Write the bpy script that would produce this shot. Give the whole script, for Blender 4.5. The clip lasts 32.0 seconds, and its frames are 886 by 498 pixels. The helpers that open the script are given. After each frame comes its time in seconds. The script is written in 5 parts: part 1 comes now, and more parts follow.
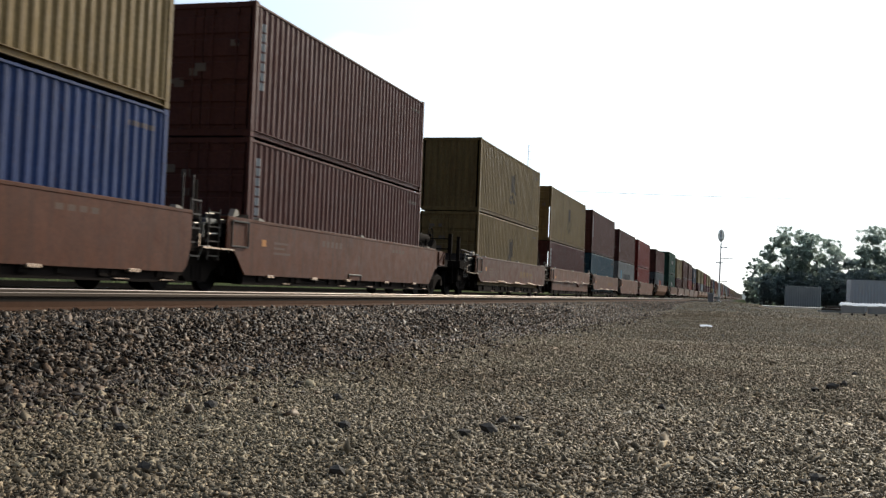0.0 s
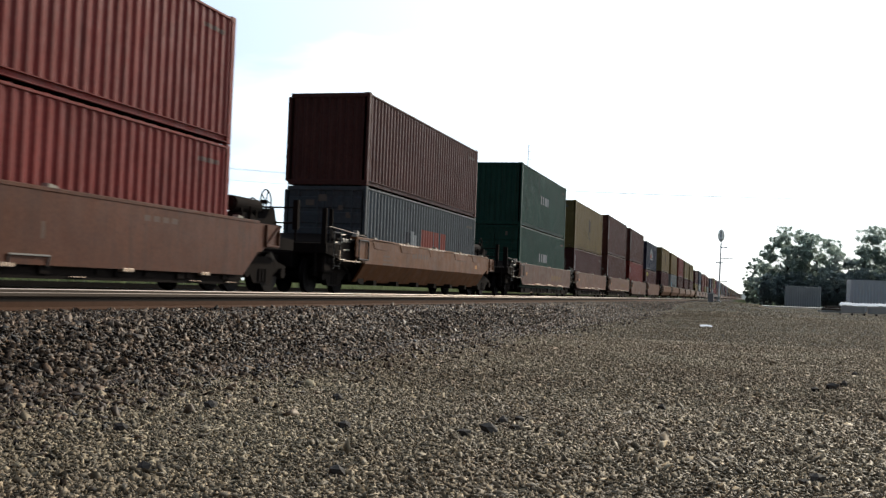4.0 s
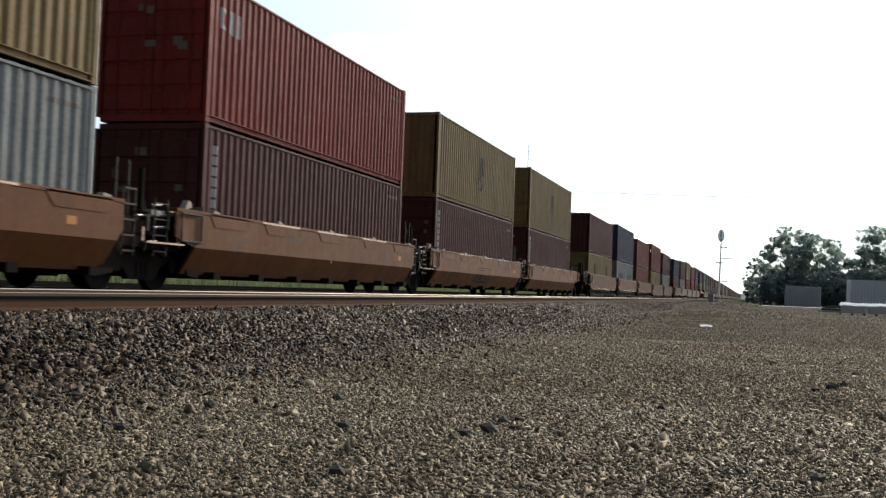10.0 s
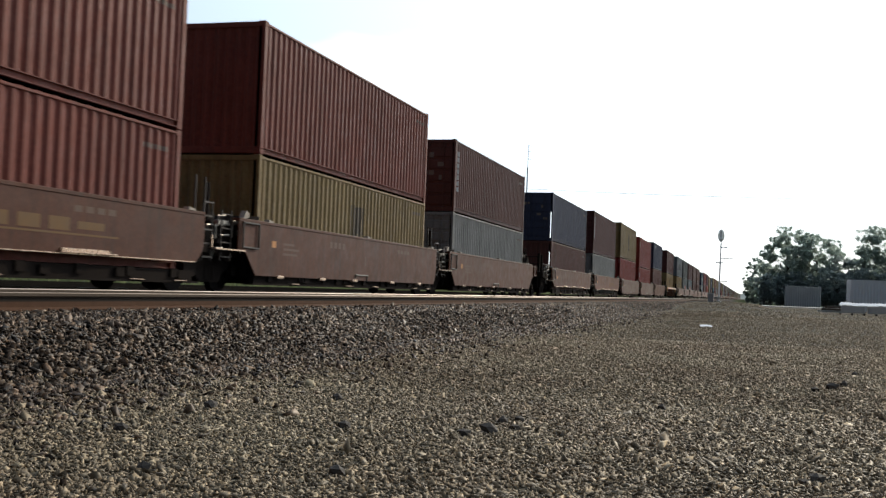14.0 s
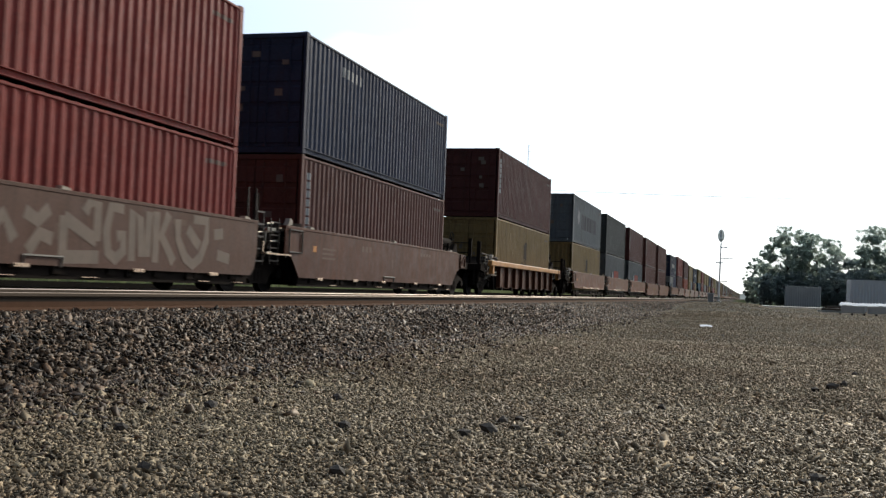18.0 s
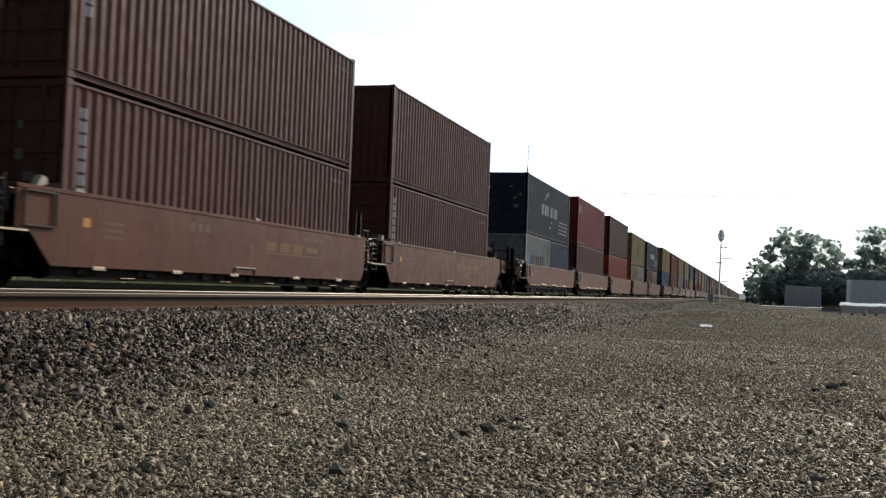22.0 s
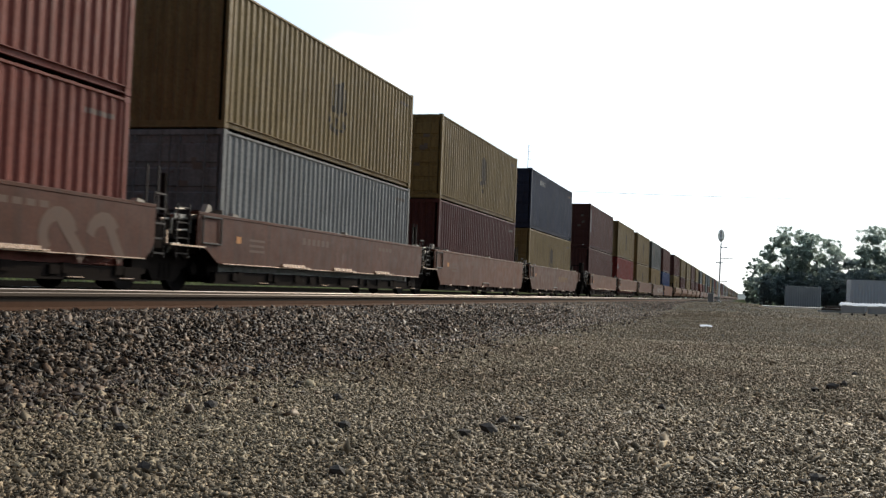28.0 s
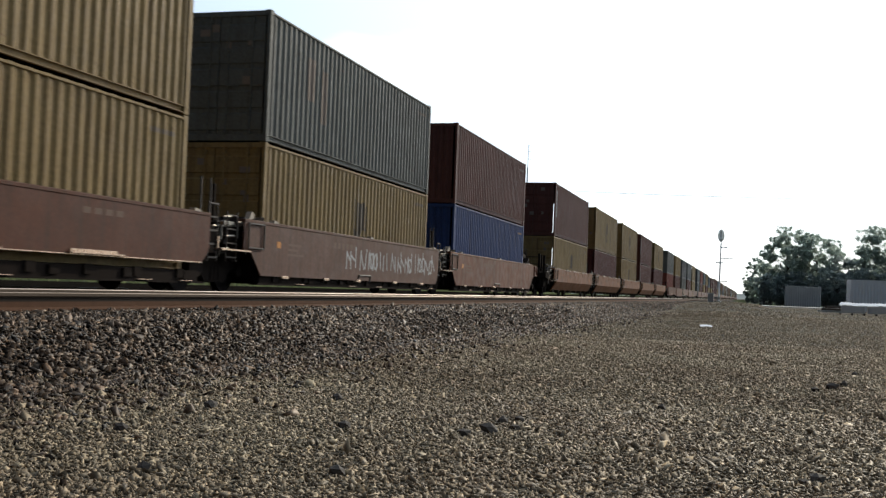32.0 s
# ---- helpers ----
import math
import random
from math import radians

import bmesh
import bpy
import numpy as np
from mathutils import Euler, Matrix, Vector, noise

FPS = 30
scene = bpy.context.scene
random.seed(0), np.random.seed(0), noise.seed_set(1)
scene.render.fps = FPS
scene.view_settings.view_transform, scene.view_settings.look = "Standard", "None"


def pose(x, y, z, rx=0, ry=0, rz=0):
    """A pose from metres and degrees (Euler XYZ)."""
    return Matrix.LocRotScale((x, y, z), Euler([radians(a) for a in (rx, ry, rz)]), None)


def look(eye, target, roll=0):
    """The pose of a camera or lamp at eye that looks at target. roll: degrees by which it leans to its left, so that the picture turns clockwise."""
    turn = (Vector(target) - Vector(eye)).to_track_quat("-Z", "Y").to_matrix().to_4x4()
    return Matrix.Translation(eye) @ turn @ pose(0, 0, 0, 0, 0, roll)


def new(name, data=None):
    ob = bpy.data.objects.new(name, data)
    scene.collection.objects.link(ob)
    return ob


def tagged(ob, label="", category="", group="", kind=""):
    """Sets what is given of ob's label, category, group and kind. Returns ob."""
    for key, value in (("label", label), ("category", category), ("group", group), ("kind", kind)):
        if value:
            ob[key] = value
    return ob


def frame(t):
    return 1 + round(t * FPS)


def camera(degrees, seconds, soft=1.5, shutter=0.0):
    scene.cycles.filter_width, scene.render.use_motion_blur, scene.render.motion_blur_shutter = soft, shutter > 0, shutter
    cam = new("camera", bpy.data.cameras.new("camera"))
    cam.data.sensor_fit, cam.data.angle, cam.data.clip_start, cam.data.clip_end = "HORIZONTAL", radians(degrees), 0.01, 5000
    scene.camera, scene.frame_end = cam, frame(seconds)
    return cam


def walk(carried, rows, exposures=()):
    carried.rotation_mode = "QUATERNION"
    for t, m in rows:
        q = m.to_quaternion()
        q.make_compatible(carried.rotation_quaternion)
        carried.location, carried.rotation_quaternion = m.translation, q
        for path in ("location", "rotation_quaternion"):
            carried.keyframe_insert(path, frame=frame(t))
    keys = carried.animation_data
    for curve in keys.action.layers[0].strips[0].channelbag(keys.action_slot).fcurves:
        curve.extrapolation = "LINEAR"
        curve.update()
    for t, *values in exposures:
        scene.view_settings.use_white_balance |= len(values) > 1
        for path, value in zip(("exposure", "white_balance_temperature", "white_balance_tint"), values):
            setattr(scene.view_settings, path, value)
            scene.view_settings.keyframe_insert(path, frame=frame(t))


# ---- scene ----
cam = camera(45.13, 32.0, soft=1.35, shutter=0.12)
EYE = Vector((0.0, 0.0, 0.85))
WAY = Vector((-0.27681417, 0.96023603, 0.03634127))
CAMERA_POSE = look(EYE, EYE + WAY * 10, 2.194)
walk(cam, [(0.0, CAMERA_POSE), (32.0, CAMERA_POSE)], exposures=[(0.0, -0.8), (32.0, -0.8)])

# ---- daylight ----
SUN_AZ, SUN_EL = 18.0, 25.0      # degrees right of the track's direction, above the horizon
SUN_DIR = Vector((math.sin(radians(SUN_AZ)) * math.cos(radians(SUN_EL)), math.cos(radians(SUN_AZ)) * math.cos(radians(SUN_EL)), math.sin(radians(SUN_EL))))
world = bpy.data.worlds.new("sky")
scene.world = world
world.use_nodes = True
wn, wl = world.node_tree.nodes, world.node_tree.links
wn.clear()
w_out = wn.new("ShaderNodeOutputWorld")
w_bg = wn.new("ShaderNodeBackground")
w_sky = wn.new("ShaderNodeTexSky")
w_sky.sky_type, w_sky.sun_disc = "NISHITA", False
w_sky.sun_elevation, w_sky.sun_rotation = radians(SUN_EL), radians(SUN_AZ)
w_sky.air_density, w_sky.dust_density, w_sky.ozone_density = 1.0, 0.6, 4.0
w_co = wn.new("ShaderNodeTexCoord")
w_map = wn.new("ShaderNodeMapping")
w_map.inputs["Scale"].default_value = (1.6, 1.6, 6.5)
w_map.inputs["Location"].default_value = (0.3, 0.1, 0.45)
w_noise = wn.new("ShaderNodeTexNoise")
w_noise.inputs["Scale"].default_value, w_noise.inputs["Detail"].default_value = 1.7, 7.0
w_ramp = wn.new("ShaderNodeValToRGB")
w_ramp.color_ramp.elements[0].position, w_ramp.color_ramp.elements[1].position = 0.46, 0.64
w_mix = wn.new("ShaderNodeMix")
w_mix.data_type = "RGBA"
w_cloud = wn.new("ShaderNodeMix")
w_cloud.data_type, w_cloud.blend_type = "RGBA", "ADD"
w_cloud.inputs["Factor"].default_value = 1.0
w_cloud.inputs["B"].default_value = (17.0, 16.6, 15.8, 1)
wl.new(w_sky.outputs["Color"], w_cloud.inputs["A"])
wl.new(w_cloud.outputs["Result"], w_mix.inputs["B"])
wl.new(w_co.outputs["Generated"], w_map.inputs["Vector"])
wl.new(w_map.outputs["Vector"], w_noise.inputs["Vector"])
wl.new(w_noise.outputs["Fac"], w_ramp.inputs["Fac"])
wl.new(w_sky.outputs["Color"], w_mix.inputs["A"])
# summer haze: a broad white aureole about the sun
w_dot = wn.new("ShaderNodeVectorMath")
w_dot.operation = "DOT_PRODUCT"
wl.new(w_co.outputs["Generated"], w_dot.inputs[0])
w_dot.inputs[1].default_value = SUN_DIR
w_clip = wn.new("ShaderNodeMath")
w_clip.operation = "MAXIMUM"
w_clip.inputs[1].default_value = 0.0
wl.new(w_dot.outputs["Value"], w_clip.inputs[0])
# clouds: bright where the sun stands behind them, thin and dull on the other side
w_lit = wn.new("ShaderNodeMapRange")
w_lit.inputs["To Min"].default_value, w_lit.inputs["To Max"].default_value = 0.2, 1.0
w_lit.inputs["From Min"].default_value, w_lit.inputs["From Max"].default_value = 0.0, 0.8
wl.new(w_clip.outputs[0], w_lit.inputs["Value"])
w_cover = wn.new("ShaderNodeMath")
w_cover.operation = "MULTIPLY"
wl.new(w_ramp.outputs["Color"], w_cover.inputs[0])
wl.new(w_lit.outputs["Result"], w_cover.inputs[1])
wl.new(w_cover.outputs[0], w_mix.inputs["Factor"])
w_haze = wn.new("ShaderNodeCombineColor")
for channel, power, most in (("Red", 1.75, 35.5), ("Green", 1.48, 38.0), ("Blue", 1.20, 39.5)):
    w_pow = wn.new("ShaderNodeMath")
    w_pow.operation = "POWER"
    w_pow.inputs[1].default_value = power
    wl.new(w_clip.outputs[0], w_pow.inputs[0])
    w_mul = wn.new("ShaderNodeMath")
    w_mul.operation = "MULTIPLY"
    w_mul.inputs[1].default_value = most
    wl.new(w_pow.outputs[0], w_mul.inputs[0])
    wl.new(w_mul.outputs[0], w_haze.inputs[channel])
w_add = wn.new("ShaderNodeMix")
w_add.data_type, w_add.blend_type = "RGBA", "ADD"
w_add.inputs["Factor"].default_value = 1.0
wl.new(w_mix.outputs["Result"], w_add.inputs["A"])
wl.new(w_haze.outputs["Color"], w_add.inputs["B"])
wl.new(w_add.outputs["Result"], w_bg.inputs["Color"])
w_bg.inputs["Strength"].default_value = 0.062
wl.new(w_bg.outputs["Background"], w_out.inputs["Surface"])
sun = new("sun", bpy.data.lights.new("sun", "SUN"))
sun.data.energy, sun.data.angle, sun.data.color = 4.0, radians(0.6), (1.0, 0.89, 0.72)
sun.matrix_world = look(SUN_DIR * 50, (0, 0, 0))

# ---- materials ----
def node_material(name):
    m = bpy.data.materials.new(name)
    m.use_nodes = True
    return m, m.node_tree.nodes, m.node_tree.links, m.node_tree.nodes["Principled BSDF"]


def mix_rgb(nodes, links, fac, a, b, mode="MIX"):
    n = nodes.new("ShaderNodeMix")
    n.data_type, n.blend_type = "RGBA", mode
    for socket, value in (("Factor", fac), ("A", a), ("B", b)):
        if isinstance(value, (int, float)):
            n.inputs[socket].default_value = value
        elif isinstance(value, tuple):
            n.inputs[socket].default_value = (*value, 1)
        else:
            links.new(value, n.inputs[socket])
    return n.outputs["Result"]


def ramp(nodes, links, source, lo, hi, a=(0, 0, 0), b=(1, 1, 1)):
    n = nodes.new("ShaderNodeValToRGB")
    e = n.color_ramp.elements
    e[0].position, e[1].position, e[0].color, e[1].color = lo, hi, (*a, 1), (*b, 1)
    links.new(source, n.inputs["Fac"])
    return n.outputs["Color"]


def coords(nodes, links, scale=(1, 1, 1), wander=True):
    """Object coordinates, shifted by the object's random number so that no two things wear alike."""
    co = nodes.new("ShaderNodeTexCoord")
    mp = nodes.new("ShaderNodeMapping")
    mp.inputs["Scale"].default_value = scale
    if wander:
        info = nodes.new("ShaderNodeObjectInfo")
        mul = nodes.new("ShaderNodeMath")
        mul.operation = "MULTIPLY"
        mul.inputs[1].default_value = 60.0
        links.new(info.outputs["Random"], mul.inputs[0])
        links.new(mul.outputs[0], mp.inputs["Location"])
    links.new(co.outputs["Object"], mp.inputs["Vector"])
    return mp.outputs["Vector"]


def noise_tex(nodes, links, vector, scale, detail=4.0, rough=0.55):
    n = nodes.new("ShaderNodeTexNoise")
    n.inputs["Scale"].default_value, n.inputs["Detail"].default_value, n.inputs["Roughness"].default_value = scale, detail, rough
    links.new(vector, n.inputs["Vector"])
    return n.outputs["Fac"]


def bump(nodes, links, bsdf, height, strength, distance):
    n = nodes.new("ShaderNodeBump")
    n.inputs["Strength"].default_value, n.inputs["Distance"].default_value = strength, distance
    links.new(height, n.inputs["Height"])
    links.new(n.outputs["Normal"], bsdf.inputs["Normal"])


def paint(name, colour, rough=0.5, dirt=0.45, rust=0.5, metal=0.0, grime=(0.040, 0.027, 0.019), fade=1.3, haze_sheen=0.07, tint=(0.86, 0.84, 0.80)):
    """Weathered paint on steel: faded blotches, streaks that run down, specks and runs of rust."""
    m, n, l, p = node_material(name)
    v = coords(n, l)
    streak = coords(n, l, (5.0, 5.0, 0.35))
    blotch = ramp(n, l, noise_tex(n, l, v, 0.9, 5), 0.3, 0.75)
    faded = tuple(min(1, c * fade + 0.003) for c in colour)
    base = mix_rgb(n, l, blotch, colour, faded)
    run = ramp(n, l, noise_tex(n, l, streak, 1.3, 5, 0.65), 0.48, 0.78, (0, 0, 0), (dirt,) * 3)
    base = mix_rgb(n, l, run, base, grime)
    fine = ramp(n, l, noise_tex(n, l, v, 16.0, 5, 0.75), 0.30, 0.72, (0.74, 0.72, 0.70), (1.22, 1.2, 1.18))
    base = mix_rgb(n, l, 1.0, base, fine, "MULTIPLY")
    speck = ramp(n, l, noise_tex(n, l, v, 7.0, 6, 0.7), 0.62, 0.70, (0, 0, 0), (rust,) * 3)
    base = mix_rgb(n, l, speck, base, (0.13, 0.05, 0.025))
    l.new(base, p.inputs["Base Color"])
    r = ramp(n, l, noise_tex(n, l, v, 3.0, 4), 0.3, 0.8, (rough - 0.08,) * 3, (rough + 0.2,) * 3)
    l.new(r, p.inputs["Roughness"])
    p.inputs["Metallic"].default_value = metal
    p.inputs["Specular IOR Level"].default_value = 0.13
    p.inputs["Sheen Weight"].default_value, p.inputs["Sheen Roughness"].default_value = haze_sheen, 0.30   # grazing sheen in place of haze, pales distant sides
    p.inputs["Sheen Tint"].default_value = (*tint, 1)
    bump(n, l, p, noise_tex(n, l, v, 2.2, 3), 0.25, 0.02)
    return m


def plain(name, colour, rough=0.6, metal=0.0, vary=0.25, scale=6.0, gloss=0.3, thin=0.0):
    m, n, l, p = node_material(name)
    v = coords(n, l)
    f = noise_tex(n, l, v, scale, 5, 0.6)
    l.new(mix_rgb(n, l, f, tuple(c * (1 - vary) for c in colour), tuple(min(1, c * (1 + vary)) for c in colour)), p.inputs["Base Color"])
    l.new(ramp(n, l, f, 0.3, 0.75, (rough - 0.08,) * 3, (min(1, rough + 0.12),) * 3), p.inputs["Roughness"])
    p.inputs["Metallic"].default_value = metal
    p.inputs["Specular IOR Level"].default_value = gloss
    bump(n, l, p, f, 0.3, 0.01)
    if thin:
        tr = n.new("ShaderNodeBsdfTranslucent")
        tr.inputs["Color"].default_value = (*colour, 1)
        mx = n.new("ShaderNodeMixShader")
        mx.inputs[0].default_value = thin
        l.new(p.outputs[0], mx.inputs[1])
        l.new(tr.outputs[0], mx.inputs[2])
        l.new(mx.outputs[0], n["Material Output"].inputs["Surface"])
    return m


BOX = {   # container paint: colour, words
    "Y": ((0.40, 0.270, 0.108), "weathered tan-yellow"),
    "M": ((0.158, 0.049, 0.042), "dull maroon"),
    "B": ((0.188, 0.070, 0.053), "rusty brown"),
    "R": ((0.37, 0.054, 0.041), "faded red"),
    "K": ((0.31, 0.080, 0.053), "rust-red"),
    "O": ((0.42, 0.070, 0.030), "bright orange-red"),
    "N": ((0.040, 0.050, 0.090), "dark navy blue"),
    "P": ((0.044, 0.050, 0.095), "navy blue"),
    "V": ((0.050, 0.064, 0.118), "faded violet-blue"),
    "D": ((0.080, 0.088, 0.145), "dark slate-grey"),
    "E": ((0.088, 0.098, 0.098), "dark green-grey"),
    "T": ((0.040, 0.120, 0.165), "teal blue"),
    "G": ((0.040, 0.125, 0.085), "bottle green"),
    "W": ((0.40, 0.41, 0.39), "dirty pale grey"),
    "X": ((0.37, 0.36, 0.335), "dirty whitish grey"),
    "S": ((0.165, 0.180, 0.184), "slate grey"),
    "A": ((0.23, 0.255, 0.27), "silver-grey"),
    "U": ((0.045, 0.085, 0.24), "strong blue"),
    "J": ((0.190, 0.195, 0.172), "grey-green"),
}
BOX_PAINT = {k: paint("container_paint_" + c[1].replace(" ", "_").replace("-", "_"), tuple(0.58 * q for q in c[0]), 0.52, 0.6 if k in "YWX" else 0.45, 0.75 if k in "YWX" else 0.5, 0.0, (0.070, 0.036, 0.018) if k == "Y" else (0.040, 0.027, 0.019)) for k, c in BOX.items()}
CAR_PAINT = [paint("wagon_paint_brown", (0.082, 0.0280, 0.0140), 0.5, 0.6, 0.5, fade=1.5, haze_sheen=0.06, tint=(0.95, 0.66, 0.46)),
             paint("wagon_paint_orange_brown", (0.150, 0.0560, 0.0200), 0.5, 0.45, 0.4, fade=1.4, haze_sheen=0.06, tint=(0.95, 0.66, 0.46)),
             paint("wagon_paint_dusty", (0.108, 0.056, 0.039), 0.55, 0.5, 0.3, haze_sheen=0.06, tint=(0.95, 0.66, 0.46)),
             paint("wagon_paint_red_brown", (0.105, 0.0355, 0.0160), 0.5, 0.55, 0.5, fade=1.5, haze_sheen=0.06, tint=(0.95, 0.66, 0.46))]
M_CHORD = paint("yellow_chord_paint", (0.52, 0.25, 0.08), 0.35, 0.3, 0.3)
M_UNDER = plain("grimy_underframe", (0.021, 0.0155, 0.0125), 0.85, 0, 0.3, 6, 0.03)
M_STEEL = plain("bare_steel", (0.25, 0.225, 0.195), 0.38, 0.9)
M_CAST = plain("worn_casting_steel", (0.046, 0.034, 0.027), 0.42, 0.6)
M_WHEEL = plain("wheel_steel", (0.019, 0.015, 0.013), 0.75, 0, 0.3, 6, 0.06)
M_LUG = plain("dull_lug_steel", (0.36, 0.29, 0.22), 0.45, 0.2)
M_LEDGE = plain("worn_bright_ledge", (0.44, 0.31, 0.22), 0.26, 0.75)
M_MARKS = {"white": plain("white_marking", (0.40, 0.385, 0.365), 0.6), "dark": plain("dark_marking", (0.045, 0.042, 0.045), 0.6),
           "brown": plain("brown_marking", (0.085, 0.058, 0.032), 0.6, 0, 0.5, 5), "yellow": plain("yellow_marking", (0.60, 0.45, 0.05), 0.6),
           "red": plain("red_marking", (0.34, 0.075, 0.045), 0.6), "blue": plain("pale_blue_marking", (0.16, 0.36, 0.46), 0.6),
           "faint": plain("faint_marking", (0.20, 0.15, 0.115), 0.7), "stencil": plain("stencil_marking", (0.135, 0.076, 0.050), 0.7),
           "spray": plain("sprayed_paint", (0.215, 0.160, 0.122), 0.8, 0, 0.45, 3), "emblem": plain("emblem_marking", (0.17, 0.085, 0.026), 0.7),
           "grime": plain("dark_faded_emblem", (0.050, 0.032, 0.022), 0.7, 0, 0.5, 5), "orange": plain("orange_marking", (0.55, 0.22, 0.05), 0.6)}


def rail_steel(name, worn_from, worn=(0.38, 0.32, 0.27)):
    """Rusty rail whose head is worn bright above the height worn_from, measured from its top."""
    m, n, l, p = node_material(name)
    co = n.new("ShaderNodeTexCoord")
    sep = n.new("ShaderNodeSeparateXYZ")
    l.new(co.outputs["Object"], sep.inputs[0])
    add = n.new("ShaderNodeMath")
    add.operation = "ADD"
    add.inputs[1].default_value = 0.5
    l.new(sep.outputs["Z"], add.inputs[0])
    top = ramp(n, l, add.outputs[0], 0.5 + worn_from - 0.004, 0.5 + worn_from)
    v = coords(n, l)
    rust = mix_rgb(n, l, noise_tex(n, l, v, 9.0, 5), (0.078, 0.038, 0.021), (0.125, 0.062, 0.034))
    # web coloured darker above the foot, for the shade under the head
    web_shade = ramp(n, l, add.outputs[0], 0.5 - 0.100, 0.5 - 0.090)
    rust = mix_rgb(n, l, web_shade, rust, (0.026, 0.019, 0.014))
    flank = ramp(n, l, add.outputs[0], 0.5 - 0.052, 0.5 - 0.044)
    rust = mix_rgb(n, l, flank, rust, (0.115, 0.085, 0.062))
    l.new(mix_rgb(n, l, top, rust, worn), p.inputs["Base Color"])
    p.inputs["Specular IOR Level"].default_value = 0.08
    l.new(top, p.inputs["Metallic"])
    l.new(ramp(n, l, top, 0.0, 1.0, (0.8,) * 3, (0.34,) * 3), p.inputs["Roughness"])
    return m


def stone_material(name, low, high, wet=0.55, gloss=0.2):
    m, n, l, p = node_material(name)
    geo = n.new("ShaderNodeNewGeometry")
    r = n.new("ShaderNodeValToRGB")
    e = r.color_ramp.elements
    e[0].position, e[0].color, e[1].position, e[1].color = 0.0, (*low, 1), 1.0, (*high, 1)
    mid = e.new(0.62)
    mid.color = (*[a * 0.62 + b * 0.38 for a, b in zip(low, high)], 1)
    l.new(geo.outputs["Random Per Island"], r.inputs["Fac"])
    v = coords(n, l, wander=False)
    patch = ramp(n, l, noise_tex(n, l, v, 0.45, 4), 0.35, 0.7, (0.80, 0.73, 0.65), (1.10, 1.105, 1.02))
    c = mix_rgb(n, l, 1.0, r.outputs["Color"], patch, "MULTIPLY")
    grain = noise_tex(n, l, v, 90.0, 3)
    c = mix_rgb(n, l, 0.35, c, ramp(n, l, grain, 0.3, 0.7, (0.6,) * 3, (1.3,) * 3), "MULTIPLY")
    l.new(c, p.inputs["Base Color"])
    p.inputs["Roughness"].default_value = wet
    p.inputs["Specular IOR Level"].default_value = gloss
    bump(n, l, p, grain, 0.35, 0.004)
    return m


def gravel_sheet(name, low, high, size, gloss=0.03):
    """Packed small stones: cells with their own shade and a domed relief."""
    m, n, l, p = node_material(name)
    v = coords(n, l, wander=False)
    vo = n.new("ShaderNodeTexVoronoi")
    vo.inputs["Scale"].default_value = 1.0 / size
    l.new(v, vo.inputs["Vector"])
    sep = n.new("ShaderNodeSeparateColor")
    l.new(vo.outputs["Color"], sep.inputs["Color"])
    c = ramp(n, l, sep.outputs["Red"], 0.05, 0.95, low, high)
    patch = ramp(n, l, noise_tex(n, l, v, 0.22, 5, 0.6), 0.32, 0.72, (0.68, 0.67, 0.66), (1.15, 1.1, 1.03))
    l.new(mix_rgb(n, l, 1.0, c, patch, "MULTIPLY"), p.inputs["Base Color"])
    p.inputs["Roughness"].default_value = 0.95
    p.inputs["Specular IOR Level"].default_value = gloss
    inv = ramp(n, l, vo.outputs["Distance"], 0.0, 0.9, (1, 1, 1), (0, 0, 0))
    bump(n, l, p, inv, 0.9, size * 0.7)
    return m


def foliage(name, dark, light, through_light=2.2):
    m, n, l, p = node_material(name)
    geo = n.new("ShaderNodeNewGeometry")
    l.new(ramp(n, l, geo.outputs["Random Per Island"], 0.0, 1.0, dark, light), p.inputs["Base Color"])
    p.inputs["Roughness"].default_value = 0.6
    tr = n.new("ShaderNodeBsdfTranslucent")
    tr.inputs["Color"].default_value = (*[min(1, c * through_light) for c in light], 1)
    mx = n.new("ShaderNodeMixShader")
    mx.inputs[0].default_value = 0.72
    out = n["Material Output"]
    l.new(p.outputs[0], mx.inputs[1])
    l.new(tr.outputs[0], mx.inputs[2])
    l.new(mx.outputs[0], out.inputs["Surface"])
    return m


M_RAIL = rail_steel("rail_steel", -0.006)
M_RAIL_WORN = rail_steel("worn_rail_steel", -0.020)
M_RAIL_DULL = rail_steel("dull_rail_steel", -0.004, (0.16, 0.125, 0.095))
# head colour blackened: the train's shadow on its far rail
M_RAIL_DARK = rail_steel("shaded_rail_steel", -0.002, (0.035, 0.028, 0.022))
M_STONE = stone_material("gravel_stone", (0.140, 0.112, 0.077), (0.57, 0.458, 0.316), 0.55, 0.15)
M_BALLAST = stone_material("ballast_stone", (0.014, 0.0108, 0.0078), (0.282, 0.194, 0.134), 0.48, 0.18)
M_STONE_FAR = stone_material("worn_gravel_stone", (0.190, 0.153, 0.107), (0.55, 0.444, 0.310), 0.6, 0.1)
M_GRAVEL = gravel_sheet("packed_gravel", (0.054, 0.048, 0.037), (0.210, 0.186, 0.143), 0.03)
M_BED = gravel_sheet("ballast_bed", (0.016, 0.014, 0.012), (0.09, 0.075, 0.062), 0.05)
# near-black stone colour stands in for shade around the train's track
M_SHADED_BED = gravel_sheet("shaded_bed", (0.007, 0.006, 0.005), (0.028, 0.024, 0.020), 0.05, 0.0)
M_GRASS = plain("rough_grass", (0.072, 0.084, 0.042), 0.95, 0, 0.6, 1.2, 0.0)
